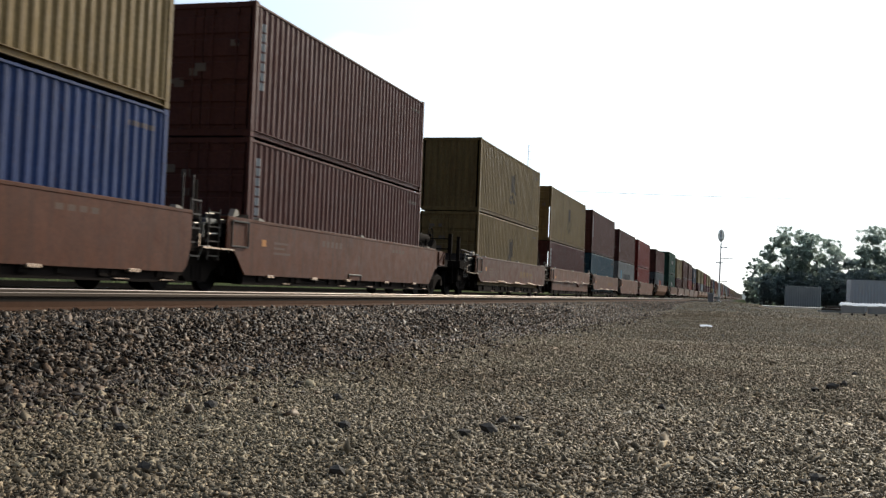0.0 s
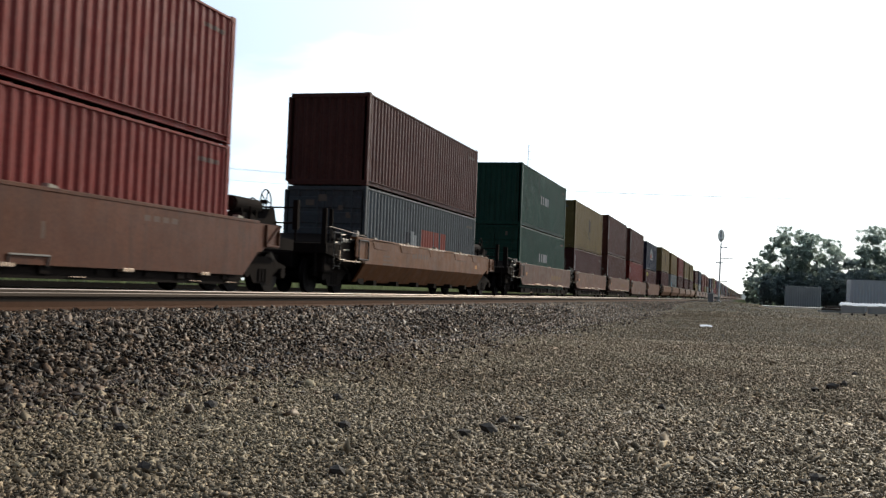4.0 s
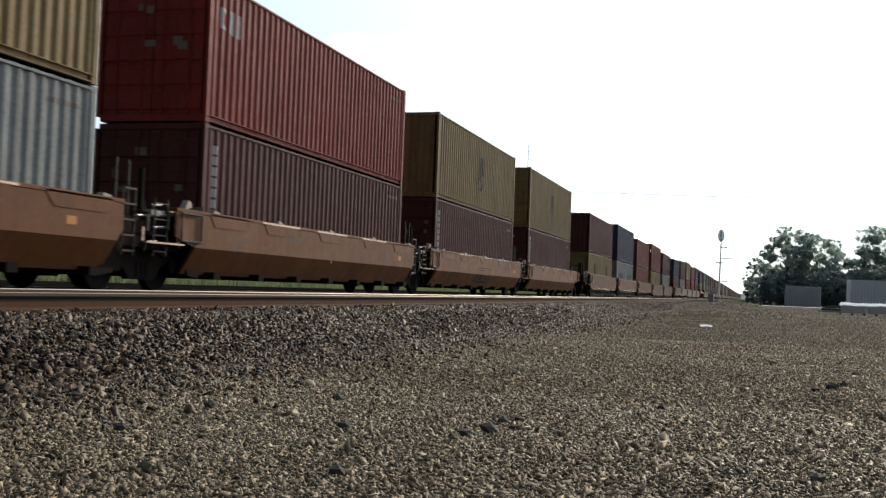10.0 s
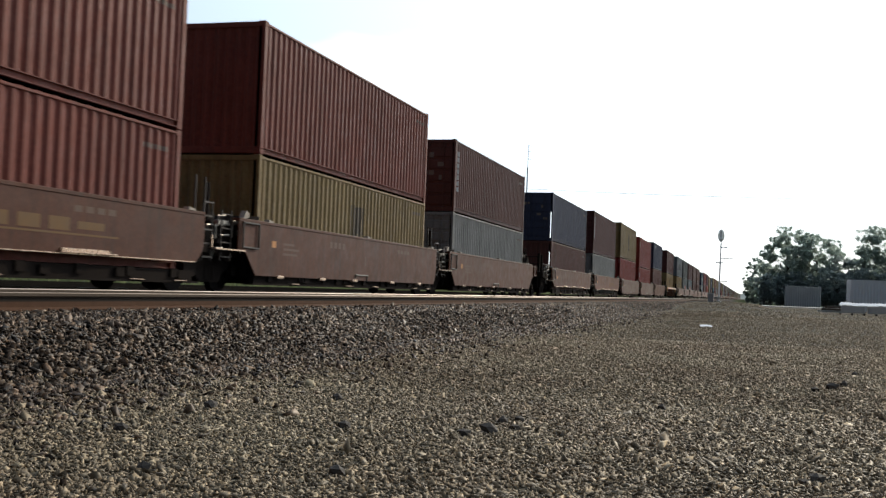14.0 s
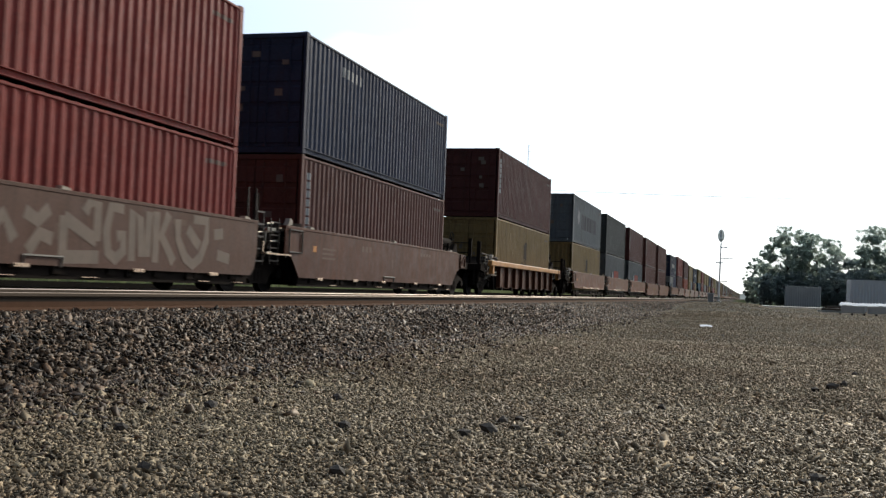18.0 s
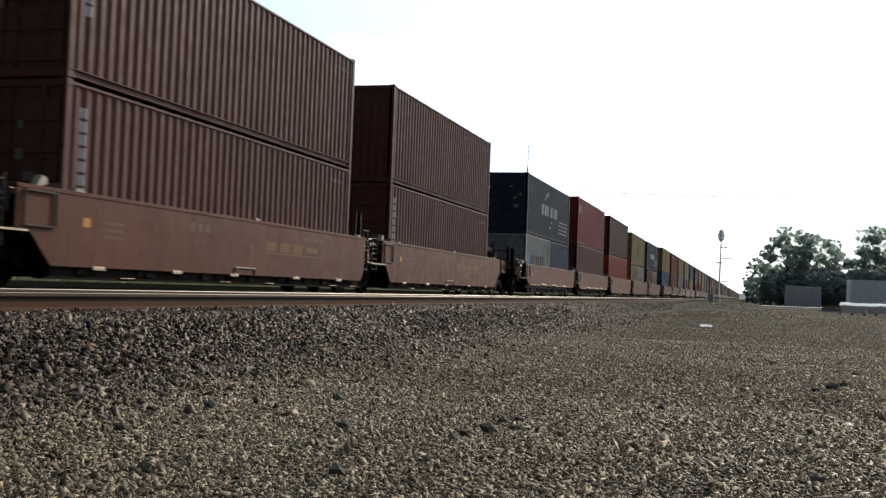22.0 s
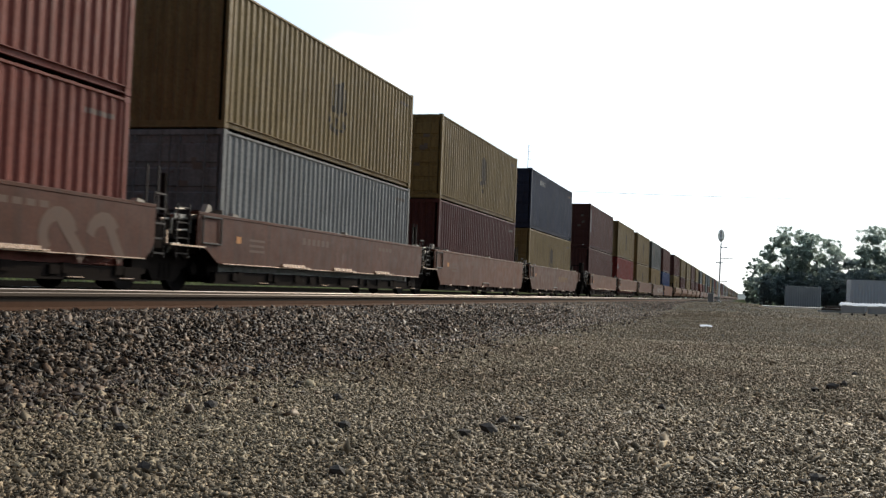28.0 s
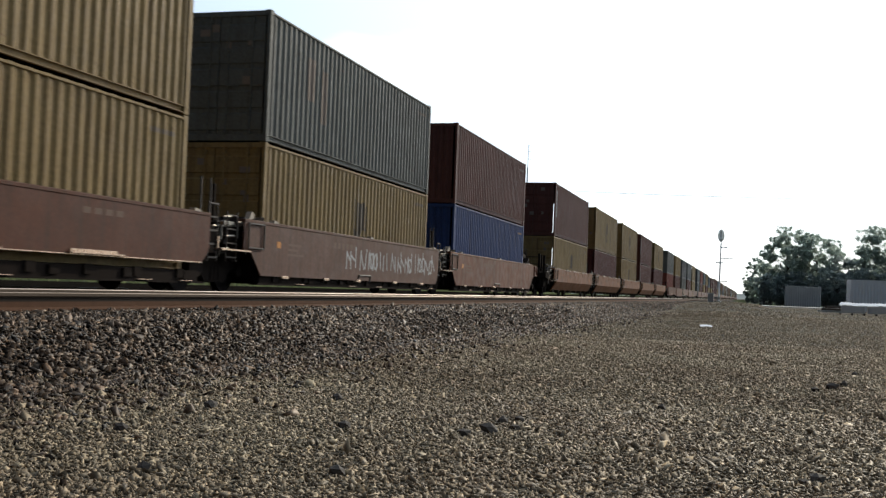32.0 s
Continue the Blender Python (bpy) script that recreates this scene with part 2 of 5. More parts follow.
M_FIELD = plain("far_field", (0.060, 0.068, 0.038), 0.95, 0, 0.35, 0.02, 0.0)
M_TIE = plain("creosoted_timber", (0.055, 0.042, 0.034), 0.9, 0, 0.4, 12, 0.05)
M_BARK = plain("tree_bark", (0.07, 0.055, 0.042), 0.9, 0, 0.4, 8)
M_LEAF = foliage("tree_leaves", (0.080, 0.100, 0.095), (0.140, 0.165, 0.145), 3.4)
M_BUSH = foliage("bush_leaves", (0.066, 0.082, 0.084), (0.115, 0.135, 0.130), 3.3)
# woods paled and blued in the base colour to show distance haze
M_HILL = plain("hazed_hill", (0.15, 0.185, 0.185), 0.95, 0, 0.3, 0.01)
M_SHED = plain("shed_sheet", (0.82, 0.81, 0.79), 0.6, 0.0, 0.12, 0.6)
M_SHED2 = plain("dark_shed_sheet", (0.42, 0.43, 0.42), 0.7, 0.0, 0.15, 0.6)
M_TARP = plain("white_sheeting", (0.88, 0.88, 0.86), 0.2, 0, 0.04, 3, 0.9, 0.35)
M_WRAP = plain("grey_plastic_wrap", (0.68, 0.66, 0.63), 0.4, 0, 0.25, 2.5, 0.5, 0.35)
M_CONC = plain("pale_concrete", (0.50, 0.48, 0.43), 0.8, 0, 0.15, 1.5)
M_POLE = plain("weathered_pole", (0.12, 0.09, 0.07), 0.85, 0, 0.3, 6)
M_ALU = plain("signal_metal", (0.84, 0.86, 0.87), 0.5, 0.0, 0.15, 4)
# let half through, so the backlit plate looks pale as in haze and glare
M_PLATE = plain("pale_translucent_plate", (0.80, 0.84, 0.85), 0.5, 0.0, 0.12, 3, 0.3, 0.5)
M_WIRE = plain("wire_metal", (0.10, 0.10, 0.10), 0.6, 0.3)

# ---- mesh helpers ----
def box(bm, x0, x1, y0, y1, z0, z1, bevel=0.0):
    g = bmesh.ops.create_cube(bm, size=1.0)["verts"]
    for v in g:
        v.co = Vector(((x0 + x1) / 2 + v.co.x * (x1 - x0), (y0 + y1) / 2 + v.co.y * (y1 - y0), (z0 + z1) / 2 + v.co.z * (z1 - z0)))
    if bevel:
        edges = list({e for v in g for e in v.link_edges})
        bmesh.ops.bevel(bm, geom=edges, offset=bevel, segments=1, affect="EDGES")


def prism(bm, outline, x0, x1):
    """An outline of (y, z) pairs, carried from x0 to x1."""
    a = [bm.verts.new((x0, y, z)) for y, z in outline]
    b = [bm.verts.new((x1, y, z)) for y, z in outline]
    n = len(outline)
    faces = [bm.faces.new(a[::-1]), bm.faces.new(b)]
    for i in range(n):
        faces.append(bm.faces.new((a[i], a[(i + 1) % n], b[(i + 1) % n], b[i])))
    bmesh.ops.recalc_face_normals(bm, faces=faces)


def along(bm, outline, y0, y1):
    """An outline of (x, z) pairs, carried from y0 to y1."""
    a = [bm.verts.new((x, y0, z)) for x, z in outline]
    b = [bm.verts.new((x, y1, z)) for x, z in outline]
    n = len(outline)
    faces = [bm.faces.new(a), bm.faces.new(b[::-1])]
    for i in range(n):
        faces.append(bm.faces.new((a[i], b[i], b[(i + 1) % n], a[(i + 1) % n])))
    bmesh.ops.recalc_face_normals(bm, faces=faces)


def rod(bm, a, b, r, segments=8, r2=None):
    a, b = Vector(a), Vector(b)
    d = b - a
    m = Matrix.Translation((a + b) / 2) @ d.to_track_quat("Z", "Y").to_matrix().to_4x4()
    bmesh.ops.create_cone(bm, cap_ends=True, segments=segments, radius1=r, radius2=r if r2 is None else r2, depth=d.length, matrix=m)


def mesh_of(name, bm, smooth=False):
    me = bpy.data.meshes.new(name)
    bm.to_mesh(me)
    bm.free()
    if smooth:
        for f in me.polygons:
            f.use_smooth = True
    return me


def piece(name, mesh, material, parent, m=None, label=""):
    """An object on a mesh that may be shared, with a material of its own."""
    ob = new(name, mesh)
    if not mesh.materials:
        mesh.materials.append(material)
    if mesh.materials[0] is not material:
        ob.material_slots[0].link = "OBJECT"
        ob.material_slots[0].material = material
    ob.parent = parent
    if m is not None:
        ob.matrix_basis = m
    return tagged(ob, label)


def part(name, bm, material, parent, label=""):
    return piece(name, mesh_of(name, bm), material, parent, None, label)


STORE = {}


def stored(key, build, *args):
    if key not in STORE:
        bm = bmesh.new()
        build(bm, *args)
        STORE[key] = mesh_of(key, bm)
    return STORE[key]


def thing(name, m, label, category, group="", kind=""):
    ob = new(name)
    ob.empty_display_size = 0.3
    ob.matrix_basis = m
    return tagged(ob, label, category, group, kind)


# ---- ground, track bed, rails ----
RAIL_TOP = 0.594
NEAR_TOP = 0.645
TRAIN_X, NEAR_X = -11.39, -7.753
profile = [(-3000, 0.2), (-400, 0.42), (-60, 0.55), (-24, 0.55), (-16.5, 0.42), (-13.4, 0.41), (-9.4, 0.42), (-8.9, 0.45), (-6.95, 0.435), (-5.75, 0.40), (-5.62, 0.39), (-4.85, 0.02), (-4.4, 0.0),
           (-2.0, -0.01), (0.0, 0.0), (3.0, 0.01), (20.0, 0.0), (80.0, 0.0), (3000, 0.0)]
stops = [-1500, -60, -10, 0, 4, 8, 12, 18, 26, 40, 60, 90, 130, 180, 260, 400, 700, 1200, 2500, 4500]
gm = bpy.data.meshes.new("ground")
verts = [(x, y, z + (0.05 * noise.noise(Vector((x * 0.3, y * 0.2, 0))) if y >= 60 and x > -4.6 and abs(x) < 30 else 0)) for y in stops for x, z in profile]
k = len(profile)
faces = [(j * k + i, j * k + i + 1, (j + 1) * k + i + 1, (j + 1) * k + i) for j in range(len(stops) - 1) for i in range(k - 1)]
gm.from_pydata(verts, [], faces)
for m in (M_GRAVEL, M_BED, M_GRASS, M_FIELD, M_SHADED_BED):
    gm.materials.append(m)
for f in gm.polygons:
    c = f.center
    if c.x < -60 or c.y > 400 or c.y < -60:
        f.material_index = 3
    elif c.x < -24:
        f.material_index = 2
    # strip under and beyond the train, shade put into its colour
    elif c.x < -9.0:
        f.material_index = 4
    elif c.x < -4.6:
        f.material_index = 1
    elif c.x > 20 or c.y > 180:
        f.material_index = 2
tagged(new("ground", gm), "grey gravel yard beside a raised ballast bed", "ground", kind="structure")


def rail_profile(bm):
    h = 0.185
    half = [(0.075, -h), (0.075, -h + 0.012), (0.012, -h + 0.035), (0.009, -0.05), (0.036, -0.038), (0.037, -0.008), (0.030, 0.0)]
    along(bm, half + [(-x, z) for x, z in half[::-1]], -830, 1900)


RAIL = stored("rail", rail_profile)
for cx in (NEAR_X, TRAIN_X):
    track = thing("railway_track", pose(cx, 0, NEAR_TOP if cx == NEAR_X else RAIL_TOP), "straight steel railway track on dark stone ballast", "track", "tracks", "structure")
    for side in (-0.753, 0.753):
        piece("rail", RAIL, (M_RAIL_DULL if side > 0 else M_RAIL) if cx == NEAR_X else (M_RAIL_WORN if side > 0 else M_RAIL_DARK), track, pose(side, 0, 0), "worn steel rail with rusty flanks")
    def sleeper(bm):
        box(bm, -1.32, 1.32, -0.115, 0.115, -0.36, -0.187, 0.012)
    if cx == NEAR_X:
        for i in range(290):
            piece("sleeper", stored("sleeper", sleeper), M_TIE, track, pose(random.uniform(-0.04, 0.04), i * 0.505 - 2, random.uniform(-0.008, 0.004), 0, 0, random.uniform(-0.8, 0.8)))
    else:
        bm = bmesh.new()
        for i in range(200):
            box(bm, -1.3, 1.3, i * 0.53 - 0.115, i * 0.53 + 0.115, -0.36, -0.187)
        tagged(part("sleepers", bm, M_TIE, track), kind="stuff")


def scatter_stones(name, places, sizes, material, label, seed, fine):
    """Broken stones, each a rough angular block of its own, in one mesh."""
    rng = np.random.default_rng(seed)
    n = len(places)
    if fine:
        t = (1 + 5 ** 0.5) / 2
        base = np.array([(-1, t, 0), (1, t, 0), (-1, -t, 0), (1, -t, 0), (0, -1, t), (0, 1, t), (0, -1, -t), (0, 1, -t), (t, 0, -1), (t, 0, 1), (-t, 0, -1), (-t, 0, 1)], float) / 1.9
        tri = np.array([(0, 11, 5), (0, 5, 1), (0, 1, 7), (0, 7, 10), (0, 10, 11), (1, 5, 9), (5, 11, 4), (11, 10, 2), (10, 7, 6), (7, 1, 8),
                        (3, 9, 4), (3, 4, 2), (3, 2, 6), (3, 6, 8), (3, 8, 9), (4, 9, 5), (2, 4, 11), (6, 2, 10), (8, 6, 7), (9, 8, 1)])
    else:
        base = np.array([(-1, 0, -0.5), (0.4, -0.9, -0.6), (0.5, 0.9, -0.6), (0.9, 0, 0.35), (-0.5, 0.8, 0.5), (-0.5, -0.8, 0.5)], float)
        tri = np.array([(0, 2, 1), (3, 4, 5), (0, 1, 5), (1, 3, 5), (1, 2, 3), (2, 4, 3), (2, 0, 4), (0, 5, 4)])
    nv = len(base)
    v = np.repeat(base[None], n, 0) + rng.normal(0, 0.26, (n, nv, 3))
    v *= np.stack([rng.uniform(0.9, 1.6, n), rng.uniform(0.6, 1.05, n), rng.uniform(0.28, 0.60, n)], 1)[:, None] * (sizes / 2)[:, None, None]
    q = rng.normal(size=(n, 4))
    q[:, 1:3] *= 0.36
    q /= np.linalg.norm(q, axis=1, keepdims=True)
    w, x, y, z = q.T
    rot = np.stack([1 - 2 * (y * y + z * z), 2 * (x * y - z * w), 2 * (x * z + y * w), 2 * (x * y + z * w), 1 - 2 * (x * x + z * z), 2 * (y * z - x * w),
                    2 * (x * z - y * w), 2 * (y * z + x * w), 1 - 2 * (x * x + y * y)], 1).reshape(n, 3, 3)
    v = np.einsum("nij,nkj->nki", rot, v) + places[:, None]
    f = (tri[None] + (np.arange(n) * nv)[:, None, None]).reshape(-1, 3)
    me = bpy.data.meshes.new(name)
    me.vertices.add(n * nv)
    me.vertices.foreach_set("co", v.reshape(-1))
    me.loops.add(f.size)
    me.loops.foreach_set("vertex_index", f.reshape(-1))
    me.polygons.add(len(f))
    me.polygons.foreach_set("loop_start", np.arange(len(f)) * 3)
    me.polygons.foreach_set("loop_total", np.full(len(f), 3))
    me.update(calc_edges=True)
    me.materials.append(material)
    return tagged(new(name, me), label, "gravel", kind="stuff")


def ground_z(x):
    xs, zs = zip(*profile)
    return np.interp(x, xs, zs)


def spread(seed, count, x0, x1, y0, y1, bias=1.0):
    rng = np.random.default_rng(seed)
    y = y0 + (y1 - y0) * rng.random(count) ** bias
    return np.stack([x0 + (x1 - x0) * rng.random(count), y], 1)


def wedge(seed, count, y0, y1):
    """Places on the yard that lie in the wide strip before the tripod."""
    p = spread(seed, count * 2, -5.0, y1 * 0.13 + 0.6, y0, y1)
    p = p[(p[:, 0] > -0.86 * p[:, 1] - 0.4) & (p[:, 0] < 0.125 * p[:, 1] + 0.6)]
    return p[:count]


def lay(p, lift):
    return np.column_stack([p, ground_z(p[:, 0]) + lift])


def shoulder_foot(seed, count):
    """Strays that have rolled down from the bank onto the yard, ever fewer."""
    p = spread(seed, count, 0.0, 1.0, 3.5, 60, 1.4)
    p[:, 0] = -4.6 + np.random.default_rng(seed + 1).exponential(0.38, count)
    return p[p[:, 0] < -2.4]


rng = np.random.default_rng(5)
near = np.vstack([wedge(11, 88000, 3.0, 8.5)])
far = np.vstack([wedge(12, 105000, 8.3, 21.0), wedge(13, 72000, 20.0, 58.0), wedge(18, 14000, 18.0, 30.0)])
scatter_stones("gravel_near", lay(near, 0.004), rng.lognormal(math.log(0.0205), 0.38, len(near)), M_STONE, "loose grey and buff crushed gravel", 21, False)
scatter_stones("gravel_far", lay(far, 0.004), rng.lognormal(math.log(0.0225), 0.36, len(far)), M_STONE_FAR, "loose grey gravel across the yard", 22, False)
bank = np.vstack([spread(14, 31000, -6.88, -4.55, 3.5, 16), spread(15, 30000, -6.88, -4.6, 15, 50), spread(16, 10000, -6.88, -4.7, 50, 110), shoulder_foot(17, 7000)])
scatter_stones("ballast_bank", lay(bank, 0.012), rng.lognormal(math.log(0.049), 0.30, len(bank)), M_BALLAST, "dark angular ballast stones on the track shoulder", 23, False)

# ---- the train ----
SPEED = 23.92
CONTAINER_Z = 0.381
H_HI, H_STD, L45, L40, L20, WIDE = 2.896, 2.591, 13.716, 12.192, 6.058, 2.438
MOVERS = []


def wave_profile(y0, y1, pitch=0.278, depth=0.036):
    """The corrugation between y0 and y1: (y, depth in) pairs, from a plan that starts at 0."""
    out = []
    i0 = int(y0 / pitch) - 1
    for i in range(i0, int(y1 / pitch) + 2):
        for a, d in ((0.0, 0.0), (0.072, 0.0), (0.139, depth), (0.211, depth)):
            out.append((i * pitch + a, d))
    ys, ds = [a for a, _ in out], [d for _, d in out]
    inner = [(a, d) for a, d in out if y0 < a < y1]
    return [(y0, float(np.interp(y0, ys, ds)))] + inner + [(y1, float(np.interp(y1, ys, ds)))]


def b_side(bm, length, height):
    """A corrugated side sheet at x = WIDE / 2, a sheet thick."""
    p = wave_profile(0.16, length - 0.16)
    x = WIDE / 2 - 0.022
    lo, hi = 0.15, height - 0.075
    rows = [[bm.verts.new((x - d - t, y, z)) for y, d in p] for t, z in ((0, lo), (0, hi), (0.02, hi), (0.02, lo))]
    for a in range(4):
        b = (a + 1) % 4
        for i in range(len(p) - 1):
            bm.faces.new((rows[a][i], rows[a][i + 1], rows[b][i + 1], rows[b][i]))
    bmesh.ops.recalc_face_normals(bm, faces=bm.faces)


def b_end(bm, height):
    """A corrugated end sheet in the plane y = 0."""
    p = wave_profile(0.16, WIDE - 0.16, 0.25, 0.045)
    lo, hi = 0.15, height - 0.09
    rows = [[bm.verts.new((y - WIDE / 2, 0.03 + d + t, z)) for y, d in p] for t, z in ((0, lo), (0, hi), (0.02, hi), (0.02, lo))]
    for a in range(4):
        b = (a + 1) % 4
        for i in range(len(p) - 1):
            bm.faces.new((rows[a][i], rows[a][i + 1], rows[b][i + 1], rows[b][i]))
    bmesh.ops.recalc_face_normals(bm, faces=bm.faces)


def b_door(bm, height):
    """One door leaf from the middle to x = WIDE / 2, a single pressed sheet."""
    n, lo, hi = 5, 0.24, height - 0.2
    line = [(0.05, 0.17)]
    for i in range(n):
        a = lo + (hi - lo) * i / n
        b = a + (hi - lo) / n - 0.1
        line += [(0.05, a), (0.026, a + 0.025), (0.026, b - 0.025), (0.05, b)]
    line += [(0.05, height - 0.13), (0.09, height - 0.13), (0.09, 0.17)]
    prism(bm, line, 0.012, WIDE / 2 - 0.13)


def b_far_door(bm, height):
    box(bm, -WIDE / 2 + 0.02, WIDE / 2 - 0.02, 0.03, 0.09, 0.02, height - 0.02)


def b_lock(bm, height):
    rod(bm, (0, 0, 0.13), (0, 0, height - 0.1), 0.018)
    for z in (0.2, height * 0.35, height * 0.7, height - 0.22):
        box(bm, -0.04, 0.04, -0.025, 0.03, z - 0.03, z + 0.03)
    box(bm, -0.02, 0.28, -0.045, -0.02, height * 0.42, height * 0.42 + 0.035)


def b_post(bm, height):
    box(bm, -0.08, 0.0, 0.0, 0.16, 0.11, height - 0.11, 0.012)


def b_casting(bm):
    box(bm, -0.162, 0.0, 0.0, 0.178, 0.0, 0.118, 0.01)


def b_top_rail(bm, length, height):
    box(bm, WIDE / 2 - 0.075, WIDE / 2 - 0.004, 0.17, length - 0.17, height - 0.085, height - 0.034, 0.008)


def b_bottom_rail(bm, length, low=0.034):
    """An open channel: two flanges and a web set back."""
    o, w = WIDE / 2 - 0.006, WIDE / 2 - 0.062
    along(bm, [(o, low), (o, low + 0.014), (w, low + 0.014), (w, 0.146), (o, 0.146), (o, 0.16), (w - 0.012, 0.16), (w - 0.012, low)], 0.17, length - 0.17)


def b_roof(bm, length, height):
    n = int(length / 0.45)
    line = [(0.05, height - 0.06), (0.05, height - 0.03)]
    for i in range(n):
        y = 0.3 + i * (length - 0.6) / n
        line += [(y, height - 0.03), (y + 0.03, height - 0.008), (y + 0.17, height - 0.008), (y + 0.2, height - 0.03)]
    line += [(length - 0.05, height - 0.03), (length - 0.05, height - 0.06)]
    prism(bm, line, -WIDE / 2 + 0.07, WIDE / 2 - 0.07)


def b_floor(bm, length):
    line = [(0.05, 0.15), (0.05, 0.11)]
    for i in range(int((length - 0.5) / 0.6)):
        y = 0.3 + i * 0.6
        line += [(y, 0.11), (y, 0.02), (y + 0.06, 0.02), (y + 0.06, 0.11)]
    line += [(length - 0.05, 0.11), (length - 0.05, 0.15)]
    prism(bm, line, -WIDE / 2 + 0.08, WIDE / 2 - 0.08)


def b_header(bm, height):
    box(bm, -WIDE / 2 + 0.08, WIDE / 2 - 0.08, 0.012, 0.11, height - 0.13, height - 0.012, 0.008)


def b_threshold(bm):
    box(bm, -WIDE / 2 + 0.08, WIDE / 2 - 0.08, 0.012, 0.11, 0.016, 0.16, 0.008)


def painted_patches(bm, patches):
    """Paint on the corrugated side at +x: bars (y0, y1, z0, z1) that follow the sheet, a few millimetres proud."""
    x = WIDE / 2 - 0.022 + 0.004
    for y0, y1, z0, z1 in patches:
        p = wave_profile(y0, y1)
        a = [bm.verts.new((x - d, y, z0)) for y, d in p]
        b = [bm.verts.new((x - d, y, z1)) for y, d in p]
        for i in range(len(p) - 1):
            bm.faces.new((a[i], a[i + 1], b[i + 1], b[i]))


def letters(y, z, n, w, h, gap, seed):
    """A row of n plain upright bars: only the writing's size."""
    r = random.Random(seed)
    out = []
    for i in range(n):
        a = y + i * (w + gap)
        split = r.random() < 0.5
        out.append((a, a + w * (0.38 if split else 0.9), z, z + h))
        if split:
            out.append((a + w * 0.55, a + w * 0.9, z, z + h))
    return out


def column(y, z_top, n, w, h):
    """Upright row of small blocks: the box's number, from top to bottom."""
    return [(y, y + w, z_top - (i + 1) * h * 1.25, z_top - (i + 1) * h * 1.25 + h) for i in range(n)]


def marks_for(code, length, height, seed):
    """Sets of (colour, patches) for a box of this paint."""
    r = random.Random(seed)
    out = [("faint", [(length - 1.2 + 0.09 * i, length - 1.2 + 0.09 * i + 0.055, height - 0.45, height - 0.36) for i in range(9)])]
    if code == "Y":
        c = length * 0.5
        z = height * 0.5
        shape = [(c - 0.50 + 0.22 * q, c - 0.50 + 0.22 * q + 0.15, z - 0.1 + r.uniform(-0.1, 0.05), z + 0.68 + r.uniform(-0.12, 0.05)) for q in range(5)]
        for q in range(16):
            a, e = c + r.uniform(-0.62, 0.45), z + r.uniform(-0.72, -0.1)
            shape.append((a, a + r.uniform(0.07, 0.24), e, e + r.uniform(0.05, 0.2)))
        out.append(("brown", shape))
    elif code in "MBK":
        if r.random() < 0.6:
            out.append(("white", column(0.45, height - 0.35, 7, 0.13, 0.17)))
    elif code == "W":
        if length > 8:
            out.append(("dark", letters(3.5, 1.02, 6, 0.72, 0.60, 0.18, seed)))
            out.append(("blue", [(1.72, 2.50, 1.15, 1.88)]))
        else:
            out.append(("dark", letters(1.5, 1.08, 6, 0.44, 0.56, 0.12, seed)))
            out.append(("blue", [(0.40, 1.05, 1.12, 1.72)]))
    elif code == "A":
        out.append(("dark", letters(3.5, 0.98, 6, 0.86, 0.90, 0.26, seed)))
        out.append(("white", [(2.18, 2.34, 1.2, 2.1), (1.80, 2.72, 1.58, 1.74), (1.94, 2.06, 1.34, 1.98), (2.46, 2.58, 1.34, 1.98)]))
    elif code == "N":
        c = length / 2
        out.append(("white", letters(c - 2.35, 1.2, 3, 0.6, 0.54, 0.12, seed) + letters(c + 0.15, 1.2, 3, 0.6, 0.54, 0.12, seed + 1)
                    + [(c - 1.5 + 0.16 * q, c - 1.36 + 0.16 * q, 1.98 + 0.06 * q, 2.08 + 0.06 * q + 0.02 * q) for q in range(6)]
                    + [(c + 0.0 + 0.16 * q, c + 0.14 + 0.16 * q, 0.56 + 0.035 * q * q, 0.68 + 0.035 * q * q) for q in range(4)]
                    + [(c + 2.65, c + 5.4, 0.50 + 0.2 * q, 0.55 + 0.2 * q) for q in range(4)] + [(c + 2.65, c + 2.71, 0.5, 1.15), (c + 5.35, c + 5.41, 0.5, 1.15)]))
    elif code == "P":
        c, z = length * 0.50, 1.45
        out.append(("white", [(c - 1.5, c - 1.1, z + 0.1, z + 0.5), (c - 1.1, c + 0.6, z + 0.38, z + 0.5), (c - 0.8, c - 0.1, z + 0.62, z + 0.8), (c - 0.95, c - 0.6, z + 0.5, z + 0.66),
                              (c - 0.2, c + 0.4, z + 0.5, z + 0.66), (c + 0.25, c + 0.45, z - 0.1, z + 0.36), (c + 0.6, c + 1.45, z - 0.05, z + 0.2), (c + 1.0, c + 1.2, z - 0.1, z + 0.45),
                              (c - 1.4, c + 1.5, z - 0.32, z - 0.2), (c - 0.1, c + 0.2, z - 0.15, z + 0.3)]))
        out.append(("red", [(c - 1.45, c - 0.95, z - 0.16, z + 0.12), (c - 0.85, c - 0.2, z - 0.16, z + 0.3)]))
    elif code == "J":
        out.append(("faint", [(length * 0.18, length * 0.18 + 0.5, height * 0.45, height * 0.8), (length * 0.25, length * 0.25 + 0.35, height * 0.3, height * 0.75)]))
    elif code == "R":
        if r.random() < 0.8:
            z = height - 0.75
